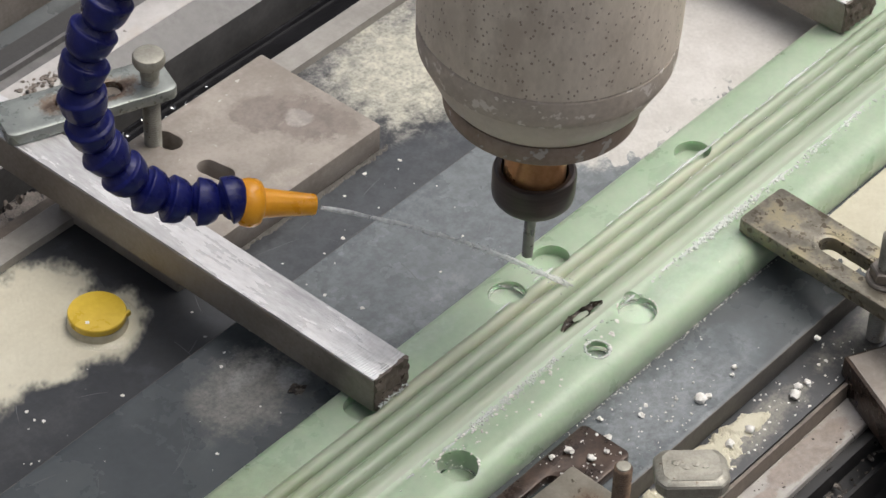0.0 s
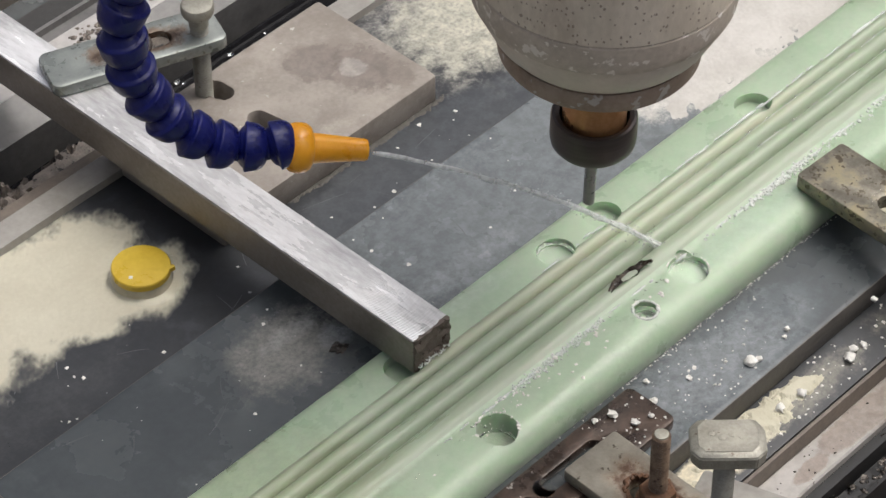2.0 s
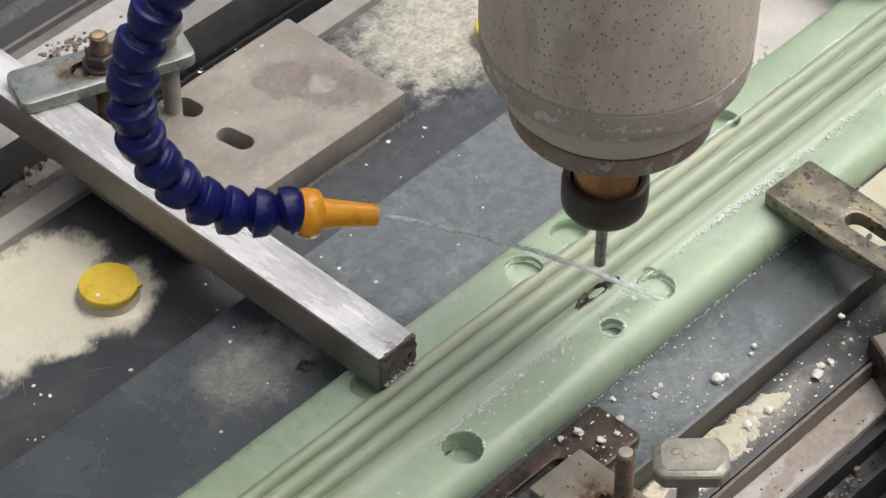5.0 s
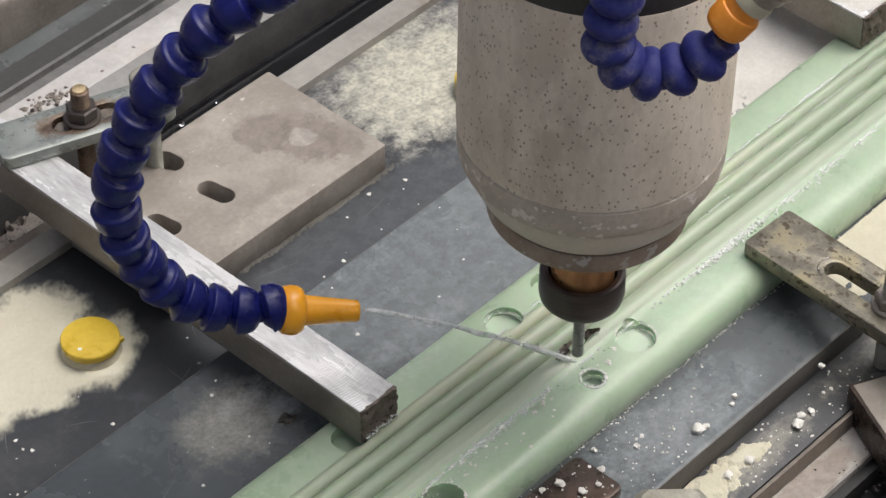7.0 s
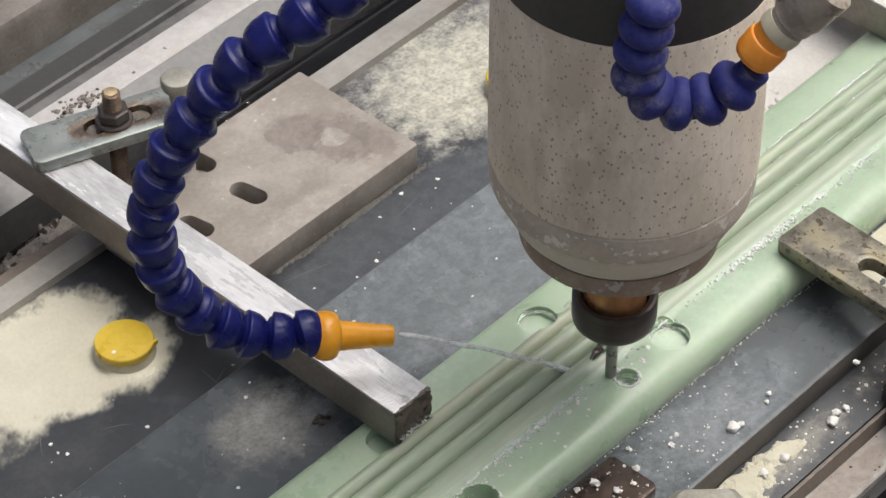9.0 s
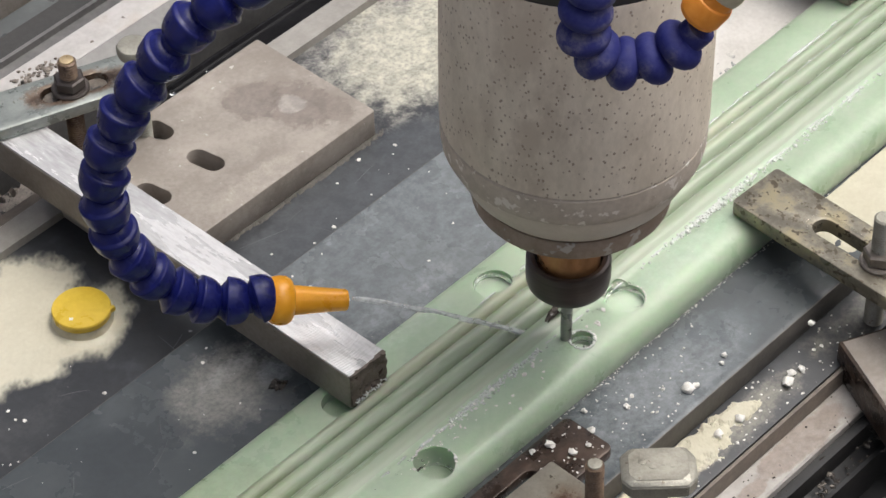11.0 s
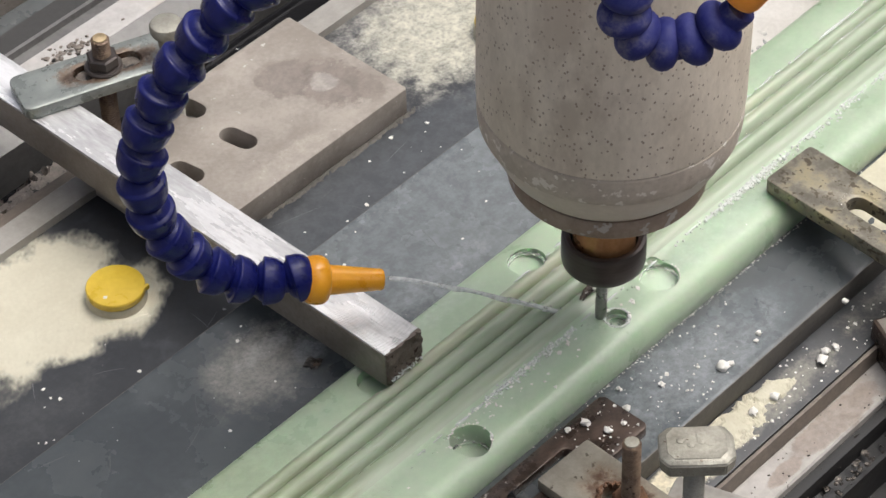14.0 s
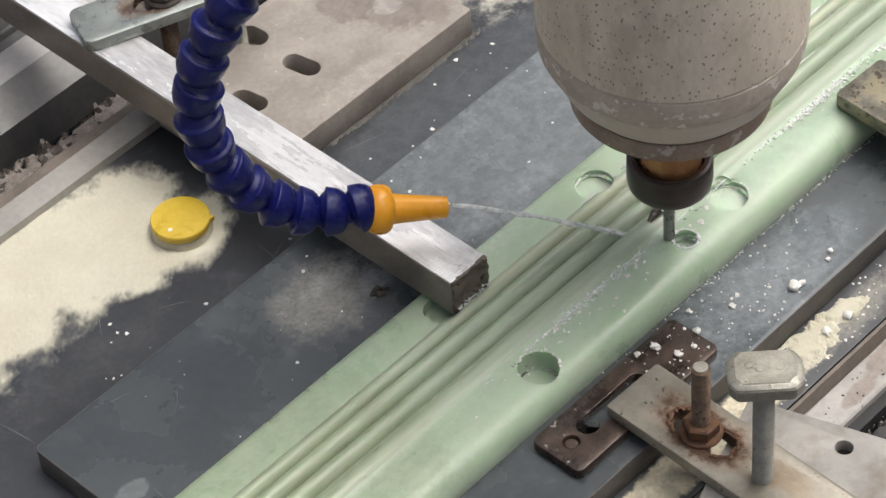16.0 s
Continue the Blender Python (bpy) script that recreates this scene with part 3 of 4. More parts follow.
# workpiece ------------------------------------------------------------------------
def workpiece():
    pts = [(-25.6, 0), (-25.9, 3), (-25.7, 5.6), (-25.0, 8), (-23.8, 10), (-22, 11.6), (-19.6, 12.8), (-16.6, 13.5), (-13, 13.7), (-9, 13.4), (-6, 13.1), (-4, 13.1)]
    for y0, y1, low, high in ((-2.4, 7.5, 12.6, 15.6), (7.5, 16.0, 11.0, 15.8), (16.0, 24.5, 11.0, 15.6), (24.5, 31.4, 11.0, 14.6)):
        for k in range(1, 12):
            f = k / 12
            pts.append((y0 + (y1 - y0) * f, low + (high - low) * math.sin(math.pi * f) ** 0.6))
        pts.append((y1, 10.2 if y1 < 30 else 11.9))
    pts += [(33, 12.0), (38, 11.7), (43, 11.0), (47, 10.1), (49.6, 8.9), (51.1, 7), (51.8, 4.6), (52.3, 0)]
    root = thing("fluted_workpiece", "long pale green resin moulding with rounded flutes, wet, holes milled", "workpiece")
    ob = part("profile", swept(pts, -330, 420, 75, 0.12), [RESIN, RESIN_RIB], root, "", 0)
    holes = [(-2.5, -13, 4.9), (-88.9, -13.4, 8.1), (26.4, -10.5, 8.1), (-1.2, 36, 8.1), (28, 37, 8.1), (122, 34.7, 8.1), (-89, 36, 8.1)]
    cutters = []
    for x, y, r in holes:
        floor_z = 2.5 if x < -50 and y < 0 else 9.2 if x > 20 and y < 0 else 6.5
        cutters.append(at(turned([(r * 0.96, floor_z), (r, floor_z + 0.7), (r, 30)], 40), x, y))
    # the notch between the large hole and the flutes
    for x, y, r, low in ((30.8, -4.4, 3.4, 11.9),):
        cutters.append(at(turned([(r * 0.7, low), (r, low + 0.8), (r, 30)], 24), x, y))
    carved(ob, cutters)
    me = ob.data
    me.materials.clear()
    me.materials.append(RESIN)
    me.materials.append(RESIN_RIB)
    for f in me.polygons:
        c, n = f.center / MM, f.normal
        f.use_smooth = True
        f.material_index = 1 if -2.6 < c.y < 31.5 and c.z > 11.2 and n.z > 0.15 else 0
    me.set_sharp_from_angle(angle=radians(38))
    for (x, y, r), low, high in zip(holes[:4], (7.3, 3.3, 9.4, 7.3), (11.2, 4.6, 12.0, 10.2)):
        pool = part("puddle", at(turned([(r * 0.94, low), (r * 0.98, high), (r * 0.92, high - 0.25), (r * 0.5, high - 0.35)], 28), x, y), WATER, root, "coolant standing in a milled hole")
        pool.visible_shadow = False
    return root


moulding = workpiece()


# steel bars across the workpiece -----------------------------------------------------
def clamp_bar(x0, x1, y0, y1, label):
    root = thing("clamp_bar", label, "steel bar", group="clamp bars")
    # dark body takes the sides' shade, white top the sky's reflection, in colour
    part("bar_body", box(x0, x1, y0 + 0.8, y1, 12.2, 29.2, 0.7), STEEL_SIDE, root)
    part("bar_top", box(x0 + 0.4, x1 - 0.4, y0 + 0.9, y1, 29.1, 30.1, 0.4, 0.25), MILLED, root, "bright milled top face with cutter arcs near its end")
    end = box(x0 + 0.3, x1 - 0.3, y0, y0 + 1.6, 13.2, 30.0, 0)
    bmesh.ops.subdivide_edges(end, edges=end.edges[:], cuts=14, use_grid_fill=True)
    for v in end.verts:
        if v.co.y < (y0 + 0.8) * MM:
            v.co.y += (1.1 * noise.fractal(v.co * 300, 0.8, 2.0, 4) - 0.2) * MM
        v.co += noise.noise_vector(v.co * 500) * 0.35 * MM
    part("bar_end", end, ROUGH_END, root, "rough brown sawn end")
    return root


clamp_bar(-89.5, -69.6, 29.5, 380, "bright milled square steel bar clamping the workpiece")
far = clamp_bar(233, 258, 34, 380, "dusty square steel bar across the workpiece's far part")
powder("white_dust", "pale dust lying on the far steel bar", [(245, 60, 16, 40), (245, 130, 16, 60)], 30, WHITE_POWDER, (234, 257, 35, 200), seed=53.0, lift=0.5, rough=0.6)


# steel plate with slots -----------------------------------------------------------------
pl = plate_mesh("slotted_plate", [rounded(-76, 51.5, 153.5, 227.2, 1.5), oval(-20.3, 215.5, 14.5, 9.5, 95), oval(-20, 186, 18, 9, 100), oval(-49.5, 187.5, 17, 9, 100)], -11.9, 2, 0.6)
tagged(linked("slotted_plate", pl, PLATE), "thick dusty grey steel plate with oval slots on the board", "steel plate")


# fasteners -------------------------------------------------------------------------------
def threaded(r, z0, z1, pitch=1.25, steps=20):
    """A threaded rod about z: rings that swell and narrow along the pitch."""
    prof, z = [(r * 0.7, z0)], z0 + 0.5
    while z < z1 - 0.8:
        prof += [(r, z), (r * 0.86, z + pitch / 2)]
        z += pitch
    prof += [(r, z1 - 0.7), (r * 0.78, z1)]
    return turned(prof, steps)


def hexagon(r, z0, z1):
    bm = turned([(r * 0.92, z0), (r, z0 + 0.6), (r, z1 - 0.6), (r * 0.88, z1)], 6)
    return bm


def stud(x, y, z0, z1, nut_z, label, mat, nut_mat, r=4.0, top=None):
    root = thing("clamp_stud", label, "stud", Matrix.Translation(Vector((x, y, 0)) * MM), "clamp studs")
    part("threaded_rod", threaded(r, z0, z1), mat, root)
    if top:
        part("rod_end", turned([(r * 0.8, z1 - 0.2), (r * 0.74, z1 + 0.5), (r * 0.4, z1 + 0.7)], 18), top, root, "worn brassy rod end")
    part("washer", turned([(4.2, nut_z), (8.2, nut_z), (8.2, nut_z + 0.9), (7.6, nut_z + 1.6), (4.2, nut_z + 1.6)], 28), nut_mat, root)
    part("nut", hexagon(7.0, nut_z + 1.6, nut_z + 7), nut_mat, root, "hexagonal nut", 30)
    return root


# clamp on the far side: strap over the bar, with its jack bolt in the plate
def strap_outline(length, width, r, slot):
    s0, s1, w = slot
    return [rounded(0, length, -width / 2, width / 2, r), oval((s0 + s1) / 2, 0, s1 - s0, w)]


def strap(name, outlines, z0, z1, mat, m, label):
    me = plate_mesh(name, outlines, z0, z1, 0.9)
    ob = tagged(linked(name, me, mat), label, "clamp strap", "clamp straps")
    ob.matrix_basis = m
    return ob


def lay(x, y, deg):
    return pose(x * MM, y * MM, 0, 0, 0, deg)


strap("clamp_strap", strap_outline(78, 24, 4, (26, 56, 9.5)), 30.2, 36.2, STRAP_WET, lay(-87.5, 247, -21.5), "wet zinc-coated strap with a rusty slot on the steel bar")
dirt = linked("packed_dirt", plate_mesh("packed_dirt", [oval(41, 0, 29, 9.2)], 30.6, 33.4, 0.3), DIRT)
tagged(dirt, "dark dirt packed in the strap's slot", "dirt")
dirt.matrix_basis = lay(-87.5, 247, -21.5)
stud(-51, 232.5, -62, 52, 36.2, "rusty stud with a nut through the far strap", RUSTY_ROD, NUT, 4.0, BRASS)


def jack_bolt(x, y, z0, z1, label, r=4.0):
    root = thing("jack_bolt", label, "bolt", Matrix.Translation(Vector((x, y, 0)) * MM), "jack bolts")
    part("shank", threaded(r, z0, z1 - 8), BOLT, root)
    part("neck", turned([(r * 1.05, z1 - 12), (r * 1.1, z1 - 6.5)], 24), BOLT, root)
    part("head", turned([(4.4, z1 - 7), (6.6, z1 - 5.6), (7.2, z1 - 4), (7.2, z1 - 1.2), (6.6, z1 - 0.3), (5.4, z1)], 28), BOLT, root, "round worn bolt head", 40)
    return root


jack_bolt(-25.5, 219, -11.8, 52, "zinc bolt standing in the plate's slot through the strap")

# clamp on the near side of the workpiece
near_strap = strap("clamp_strap", strap_outline(108, 28.5, 2, (33, 74, 9.5)), 14.2, 21.6, STRAP, lay(106.5, -12.5, -92.5), "worn galvanised strap with a long slot gripping the workpiece")
stud(103.4, -79, -62, 46.5, 21.7, "steel stud and nut through the near strap", BOLT, STEEL_SIDE, 4.0)
blk = part("step_block", box(0, 70, -52, 0, -20, -2.4, 1.2, 0.4), BROWN, None)
tagged(blk, "rusty dark steel block under the strap's heel", "steel block")
blk.matrix_basis = lay(76.5, -80.5, -26)
top = part("block_top", box(1.5, 68.5, -50.5, -1.5, -2.6, -1.9, 0.3, 0.25), PLATE, blk, "dusty pale top face")

# clamp at the front: slotted brown plate, strap, stud and hammer-head bolt
br = plate_mesh("slotted_strip", [rounded(-112.5, -31.5, -54.6, -30.2, 3), oval(-77, -41.5, 32, 7.5), oval(-103, -42.2, 6.6, 6.5)], 0.1, 5, 0.7)
strip = tagged(linked("slotted_strip", br, BROWN), "dark brown steel strip with a slot, sprinkled with white crumbs", "steel strip")
front_strap = strap("clamp_strap", strap_outline(110, 28.5, 1.5, (22, 50, 11)), 5.1, 11, STRAP_RUSTY, lay(-71, -44.2, -91.5), "grey galvanised strap with a rusty slot at the front")
stud(-72.4, -79.5, -62, 47.6, 11, "rusty stud with a seized nut in the front strap", RUSTY_ROD, RUST, 3.6, BOLT)
pr = plate_mesh("spacer_plate", [rounded(0, 95, -62, 0, 2), oval(41, -9.6, 6.6, 6.5)], -1, 4.9, 0.7)
ob = tagged(linked("spacer_plate", pr, ALU), "grey-brown steel plate with a drilled hole under the strap", "steel plate")
ob.matrix_basis = lay(-44, -79, -71.5)


def crust_ring(cx, cy, length, width, z, thick, uneven, mat, parent, name, label, share=1.0, seed=0.0):
    """A lumpy bead that follows a slot's rim, or part of it."""
    rim_line = oval(cx, cy, length, width, 0, 60)
    count = int(len(rim_line) * share)
    pts = [Vector((x + uneven * noise.noise((x * 0.7, y * 0.7, seed)), y + uneven * noise.noise((x * 0.7, y * 0.7, seed + 5)), z)) for x, y in rim_line[:count]]
    return part(name, tube(pts, lambda u: thick * (1 + 0.9 * noise.noise((u * 45, seed, 1))), 8), mat, parent, label, 60)


crust_ring(36, 0, 30, 13, 10.9, 0.8, 2.2, RUST, front_strap, "rust_crust", "raised rust crust round the slot", 1.0, 3.0)
crust_ring(53.5, 0, 47, 13.5, 21.6, 0.5, 0.5, WATER, near_strap, "water_bead", "bead of water round the slot", 0.98, 8.0)
crust_ring(-2.5, -13, 10.3, 10.2, 13.5, 0.55, 0.8, FOAM, moulding, "burr", "milky burr standing round the small hole", 1.0, 12.0)
part("rivet", at(turned([(2.9, 0.5), (2.9, 3.2), (2.2, 3.8), (1.0, 3.9)], 20), -103, -42.2), BROWN, strip, "dark steel rivet in the round hole")
part("water_film", at(turned([(4.5, 5.0), (4.3, 5.5), (2, 5.7)], 24), -93, -41.6), WATER, strip, "drop of coolant at the slot's end")


def hammer_bolt(x, y, z0, z1, turn):
    root = thing("hammer_head_bolt", "zinc bolt with a stamped oblong head standing on the front strap", "bolt", pose(x * MM, y * MM, 0, 0, 0, turn))
    part("shank", threaded(4.0, z0, z1 - 7.5), BOLT, root)
    bm = bmesh.new()
    outline = [(-12.9, -5.6), (-9.8, -9.2), (10, -9.2), (13.6, -5.4), (13.4, 4.6), (10.4, 9.0), (-9.4, 9.0), (-12.9, 5.6)]
    low = [bm.verts.new((x_ * MM, y_ * MM, (z1 - 8) * MM)) for x_, y_ in outline]
    mid = [bm.verts.new((x_ * 1.03 * MM, y_ * 1.03 * MM, (z1 - 2) * MM)) for x_, y_ in outline]
    up = [bm.verts.new((x_ * 0.84 * MM, y_ * 0.84 * MM, z1 * MM)) for x_, y_ in outline]
    for a_, b_ in ((low, mid), (mid, up)):
        for k in range(8):
            bm.faces.new((a_[k], a_[(k + 1) % 8], b_[(k + 1) % 8], b_[k]))
    bm.faces.new(low[::-1])
    bm.faces.new(up)
    bmesh.ops.bevel(bm, geom=bm.edges[:], offset=0.5 * MM, segments=2, affect="EDGES")
    part("head", bm, BOLT, root, "oblong chamfered head with raised marks")
    for k, (px, py) in enumerate(((-5.5, 1.2), (-2, -0.8), (1.8, 0.6), (5.2, -0.4))):
        m = turned([(1.3, z1 - 0.2), (1.5, z1 + 0.25), (0.8, z1 + 0.4)], 10)
        part("stamped_mark", at(m, px, py), BOLT, root)
    return root


hammer_bolt(-74.3, -110.2, 11.0, 72.2, -46)


# yellow plugs ------------------------------------------------------------------------------
def plug(x, y, z):
    root = thing("yellow_plug", "round yellow plastic plug set in wet powder", "plug", Matrix.Translation(Vector((x, y, z)) * MM), "yellow plugs")
    part("cap", turned([(11.6, 4.2), (12.3, 4.9), (12.4, 7.4), (12.0, 8.0), (11.2, 8.1)], 48), YELLOW, root)
    part("tab", box(7.2, 9.8, -10.2, -8.6, 5.6, 7.9, 0.4), YELLOW, root, "small moulded tab")
    part("flake", at(turned([(0.5, 8.0), (1.15, 8.15), (0.3, 8.3)], 4), -7.5, -2.2), CRUMB, root, "white flake stuck on the cap")
    film = part("wet_rim", at(turned([(16.6, 0.9), (15.0, 1.3), (12.6, 2.2), (11, 2.3)], 40), 1.2, -1.4), WATER, root, "wet film round the foot")
    film.visible_shadow = False
    part("rim", turned([(12.9, 0), (12.6, 3), (12.0, 4.4)], 48), BUFF, root, "cream wet rim below the cap")
    return root


plug(-112.2, 164.6, -12)
plug(118.5, 158.5, -12)


# spindle ------------------------------------------------------------------------------------
def curve_points(ctrl, pitches):
    """Places and directions along a smooth curve through control points, at the given steps."""
    fine = []
    pts = [Vector(p) for p in ctrl]
    pts = [2 * pts[0] - pts[1]] + pts + [2 * pts[-1] - pts[-2]]
    for k in range(1, len(pts) - 2):
        p0, p1, p2, p3 = pts[k - 1:k + 3]
        for s in range(40):
            u = s / 40
            fine.append(0.5 * (2 * p1 + (p2 - p0) * u + (2 * p0 - 5 * p1 + 4 * p2 - p3) * u * u + (3 * p1 - p0 - 3 * p2 + p3) * u ** 3))
    steps = iter(pitches)
    out, gone = [], 0.0
    step = want = next(steps)
    for a_, b_ in zip(fine, fine[1:]):
        gone += (b_ - a_).length
        if gone >= want:
            step = next(steps, 0)
            out.append((b_.copy(), (b_ - a_).normalized(), step))
            if not step:
                break
            want += step
    return out, fine


def segment_mesh(ball=False):
    """One link of ball-and-socket hose, its axis along z."""
    bm = turned([(4.0, -7.2), (6.6, -6.0), (8.2, -4.2), (9.1, -2.0), (9.3, 0.0), (8.9, 2.2), (7.6, 4.2), (5.8, 5.4)] if ball else [(5.0, -7.0), (6.3, -6.4), (7.8, -5.0), (8.8, -3.0), (9.15, -1.2), (9.3, 0.2), (9.5, 1.2), (9.55, 1.9), (9.2, 2.3), (8.2, 2.5), (7.7, 2.9), (7.2, 3.7), (6.4, 4.3), (5.4, 5.2)], 28)
    me = bpy.data.meshes.new("hose_segment")
    bmesh.ops.recalc_face_normals(bm, faces=bm.faces)
    bm.to_mesh(me)
    bm.free()
    return me


def jointed_hose(name, ctrl, pitches, mat, parent, label, size=1.0, tilt=13):
    marks, fine = curve_points(ctrl, pitches)
    hose = part(name, tube(fine[::8], 5.6 * size), mat, parent, label)
    me = segment_mesh(tilt < 8)
    me.transform(Matrix.Scale(size, 4))
    for p, d, step in marks:
        ob = linked("hose_segment", me, mat, hose, "", 50)
        ob.matrix_basis = Matrix.Translation(p * MM) @ d.to_track_quat("Z", "Y").to_matrix().to_4x4() @ pose(0, 0, 0, random.uniform(-tilt, tilt), random.uniform(-tilt, tilt), 0) @ Matrix.Diagonal((1, 1, max(step, 10) / 12.4 / size, 1))
    return hose


def along(bm, p, d):
    bmesh.ops.transform(bm, matrix=Matrix.Translation(Vector(p) * MM) @ Vector(d).normalized().to_track_quat("Z", "Y").to_matrix().to_4x4(), verts=bm.verts[:])
    return bm


TIP = (-5.9, -7.4, 12.6)
spindle = thing("milling_spindle", "dusty grey milling spindle with a cutter and blue coolant hoses", "spindle", Matrix.Translation(Vector(TIP) * MM))
part("cutter", turned([(1.2, 0), (2.3, 0.4), (2.35, 33)], 20), CUTTER, spindle, "slim grey carbide cutter")
part("collet_nut", turned([(4, 31.2), (11, 30.8), (14.6, 31.4), (16.3, 33.6), (16.7, 36), (16.7, 45.4), (16.2, 46.6), (15.2, 47), (13.4, 46.4), (12.4, 42)], 56), NUT, spindle, "dark collet nut blurred by its spin")
part("spindle_nose", turned([(12.3, 43), (12.3, 50), (11, 53), (11, 84)], 40), COPPER, spindle, "copper-brown spindle nose")
part("flange", turned([(11, 79.8), (34, 79.6), (37.2, 80.2), (38.0, 81.4), (38.1, 87.6), (37.6, 88.6), (30, 88.9)], 72), RING, spindle, "scuffed brown-grey flange")
part("cover_ring", turned([(34, 88.7), (36.6, 88.8), (37.6, 89.4), (41.5, 94), (45.4, 102), (46.8, 106.8), (40, 107.6)], 72), PALE, spindle, "smooth pale ring above the flange")
part("lower_ring", turned([(40, 106.6), (46.6, 106.6), (48.2, 107.6), (49.1, 109.6), (49.6, 113), (49.7, 120.2), (49.2, 120.9), (44, 121.2)], 96), BODY_CHIPPED, spindle, "chipped ring below the housing")
part("spindle_body", turned([(44, 120.8), (49.2, 121.0), (49.8, 121.7), (49.95, 124), (49.9, 208), (49.4, 209.2), (45, 209.5)], 96), BODY, spindle, "pitted and stained pale grey housing")
part("upper_housing", turned([(46, 209), (49.2, 209.2), (49.6, 211), (49.6, 330), (46, 334)], 72), HOUSING, spindle, "dark upper motor housing")

HOSE = [(-87.3, 69.0, 41.5), (-110.2, 86.7, 43.5), (-125.8, 99.8, 59.7), (-136.1, 107.8, 88.7), (-135.9, 105.9, 121.7), (-127.2, 97.3, 150.8), (-110.3, 82.2, 182.8), (-89.0, 61.1, 207.8), (-43.6, 33.8, 248.9)]
hose = jointed_hose("coolant_hose", HOSE, [7.5] + [11.5] * 3 + [12.2, 13, 14, 15.2] + [15.6] * 14, BLUE, spindle, "wet dark blue jointed coolant hose")
nd = Vector((-65.9, 54.7, 32.7)) - Vector((-91.0, 72.0, 39.2))
part("nozzle_collar", along(turned([(6.0, -4), (8.0, -3.8), (9.2, -2.4), (9.7, 0.2), (9.5, 2.8), (8.4, 4.6), (6.6, 5.4), (5.6, 5.6)], 32), (-88.8, 70.1, 39.2), nd), ORANGE, hose, "round orange nozzle collar", 40)
part("nozzle", along(turned([(6.2, 2.6), (6.0, 5), (5.2, 14), (4.3, 25.3), (4.4, 25.9), (4.0, 27.1), (2.6, 27.1), (2.4, 22.7)], 28), (-88.8, 70.1, 39.2), nd), ORANGE, hose, "tapered orange nozzle")

HOSE_2 = [(-48.7, -48.5, 246.1), (-51.0, -45.8, 222.9), (-50.0, -46.0, 210.0), (-43.9, -51.7, 201.9), (-37.8, -58.0, 200.6), (-31.3, -64.8, 204.9), (-25.9, -70.6, 212.0), (-23.7, -73.6, 216.8)]
hose2 = jointed_hose("spare_hose", HOSE_2, [2] + [10.2] * 7, BLUE_DUSTY, spindle, "dusty blue jointed hose curled before the spindle", 1.0, 4)
part("hose_fitting", along(turned([(5.5, -4), (7.0, -3.4), (7.7, -1.6), (7.8, 4.4), (7.4, 5.6), (6.8, 6), (6.8, 10)], 24), (-23.8, -73.6, 223.8), (4, -5, 10)), ORANGE_DEEP, hose2, "orange hose fitting", 20)
part("hose_end", along(turned([(6.2, 0), (7.0, 2), (6.8, 8), (7.8, 9), (7.9, 12), (8.6, 13), (8.6, 27), (5, 28)], 24), (-21.2, -76.7, 230.6), (4, -5, 8)), CLEAR, hose2, "dirty brown hose end")
part("tape_wrap", along(turned([(6.9, 1.6), (7.5, 2), (7.6, 4.2), (7.3, 6.4), (6.7, 6.6)], 24), (-21.2, -76.7, 230.6), (4, -5, 8)), BUFF, hose2, "whitish sealing tape")

# jet of coolant
jet_start = Vector((-64.2, 53.2, 35.4))


def jet_at(s_):
    """A place on the falling jet, by its reach along x."""
    return jet_start + Vector((s_, -0.8 * s_ + 0.0017 * s_ * s_, -0.46 * s_ - 0.0033 * s_ * s_))


jet_path = []
for k in range(57):
    s = 102 * k / 56
    wob = Vector((0, 0.25 * math.sin(s * 0.47 + 1), 0.25 * math.sin(s * 0.31) + 0.15 * math.sin(s * 0.83)))
    jet_path.append(jet_at(s) + wob * min(1, s / 20))
jet = part("water_jet", tube(jet_path, lambda u: 0.8 + 0.25 * u + 0.18 * math.sin(u * 37) + 0.12 * math.sin(u * 71), 12), JET, None)
for turn0, out, thick in ((0.0, 0.8, 0.5), (2.1, 0.75, 0.42), (4.4, 0.9, 0.36)):
    strand = []
    for k, p in enumerate(jet_path):
        ang = turn0 + 0.16 * k + 0.5 * math.sin(k * 0.41 + turn0)
        far_out = out * (0.5 + 0.9 * k / 56)
        strand.append(p + Vector((0.63 * math.cos(ang), 0.77 * math.cos(ang), math.sin(ang))) * far_out)
    part("strand", tube(strand, lambda u, thick=thick, turn0=turn0: thick * (1 + 0.5 * math.sin(u * 23 + turn0)), 8), JET, jet)
tagged(jet, "thin cloudy jet of coolant from the nozzle", "water jet")
jet.matrix_basis = Matrix.Translation(Vector(TIP) * MM)

rnd = random.Random(33)
drops = bmesh.new()
for k in range(150):
    s = rnd.uniform(45, 100)
    c = jet_at(s) + Vector([rnd.gauss(0, 0.4 + 0.02 * s) for _ in range(3)])
    bmesh.ops.create_icosphere(drops, subdivisions=1, radius=rnd.uniform(0.12, 0.42) * MM, matrix=Matrix.Translation(c * MM))
part("spray", drops, JET, jet, "spray of droplets at the jet's end", 60)


# crumbs, foam and swarf -----------------------------------------------------------------------
def lump(seed, size, flat=0.7):
    bm = bmesh.new()
    bmesh.ops.create_icosphere(bm, subdivisions=2, radius=size * MM)
    for v in bm.verts:
        k = v.co.normalized()
        v.co *= 0.95 + 0.75 * noise.noise(k * 2.1 + Vector((seed, 0, 0)))
        v.co.z *= flat
    return bm


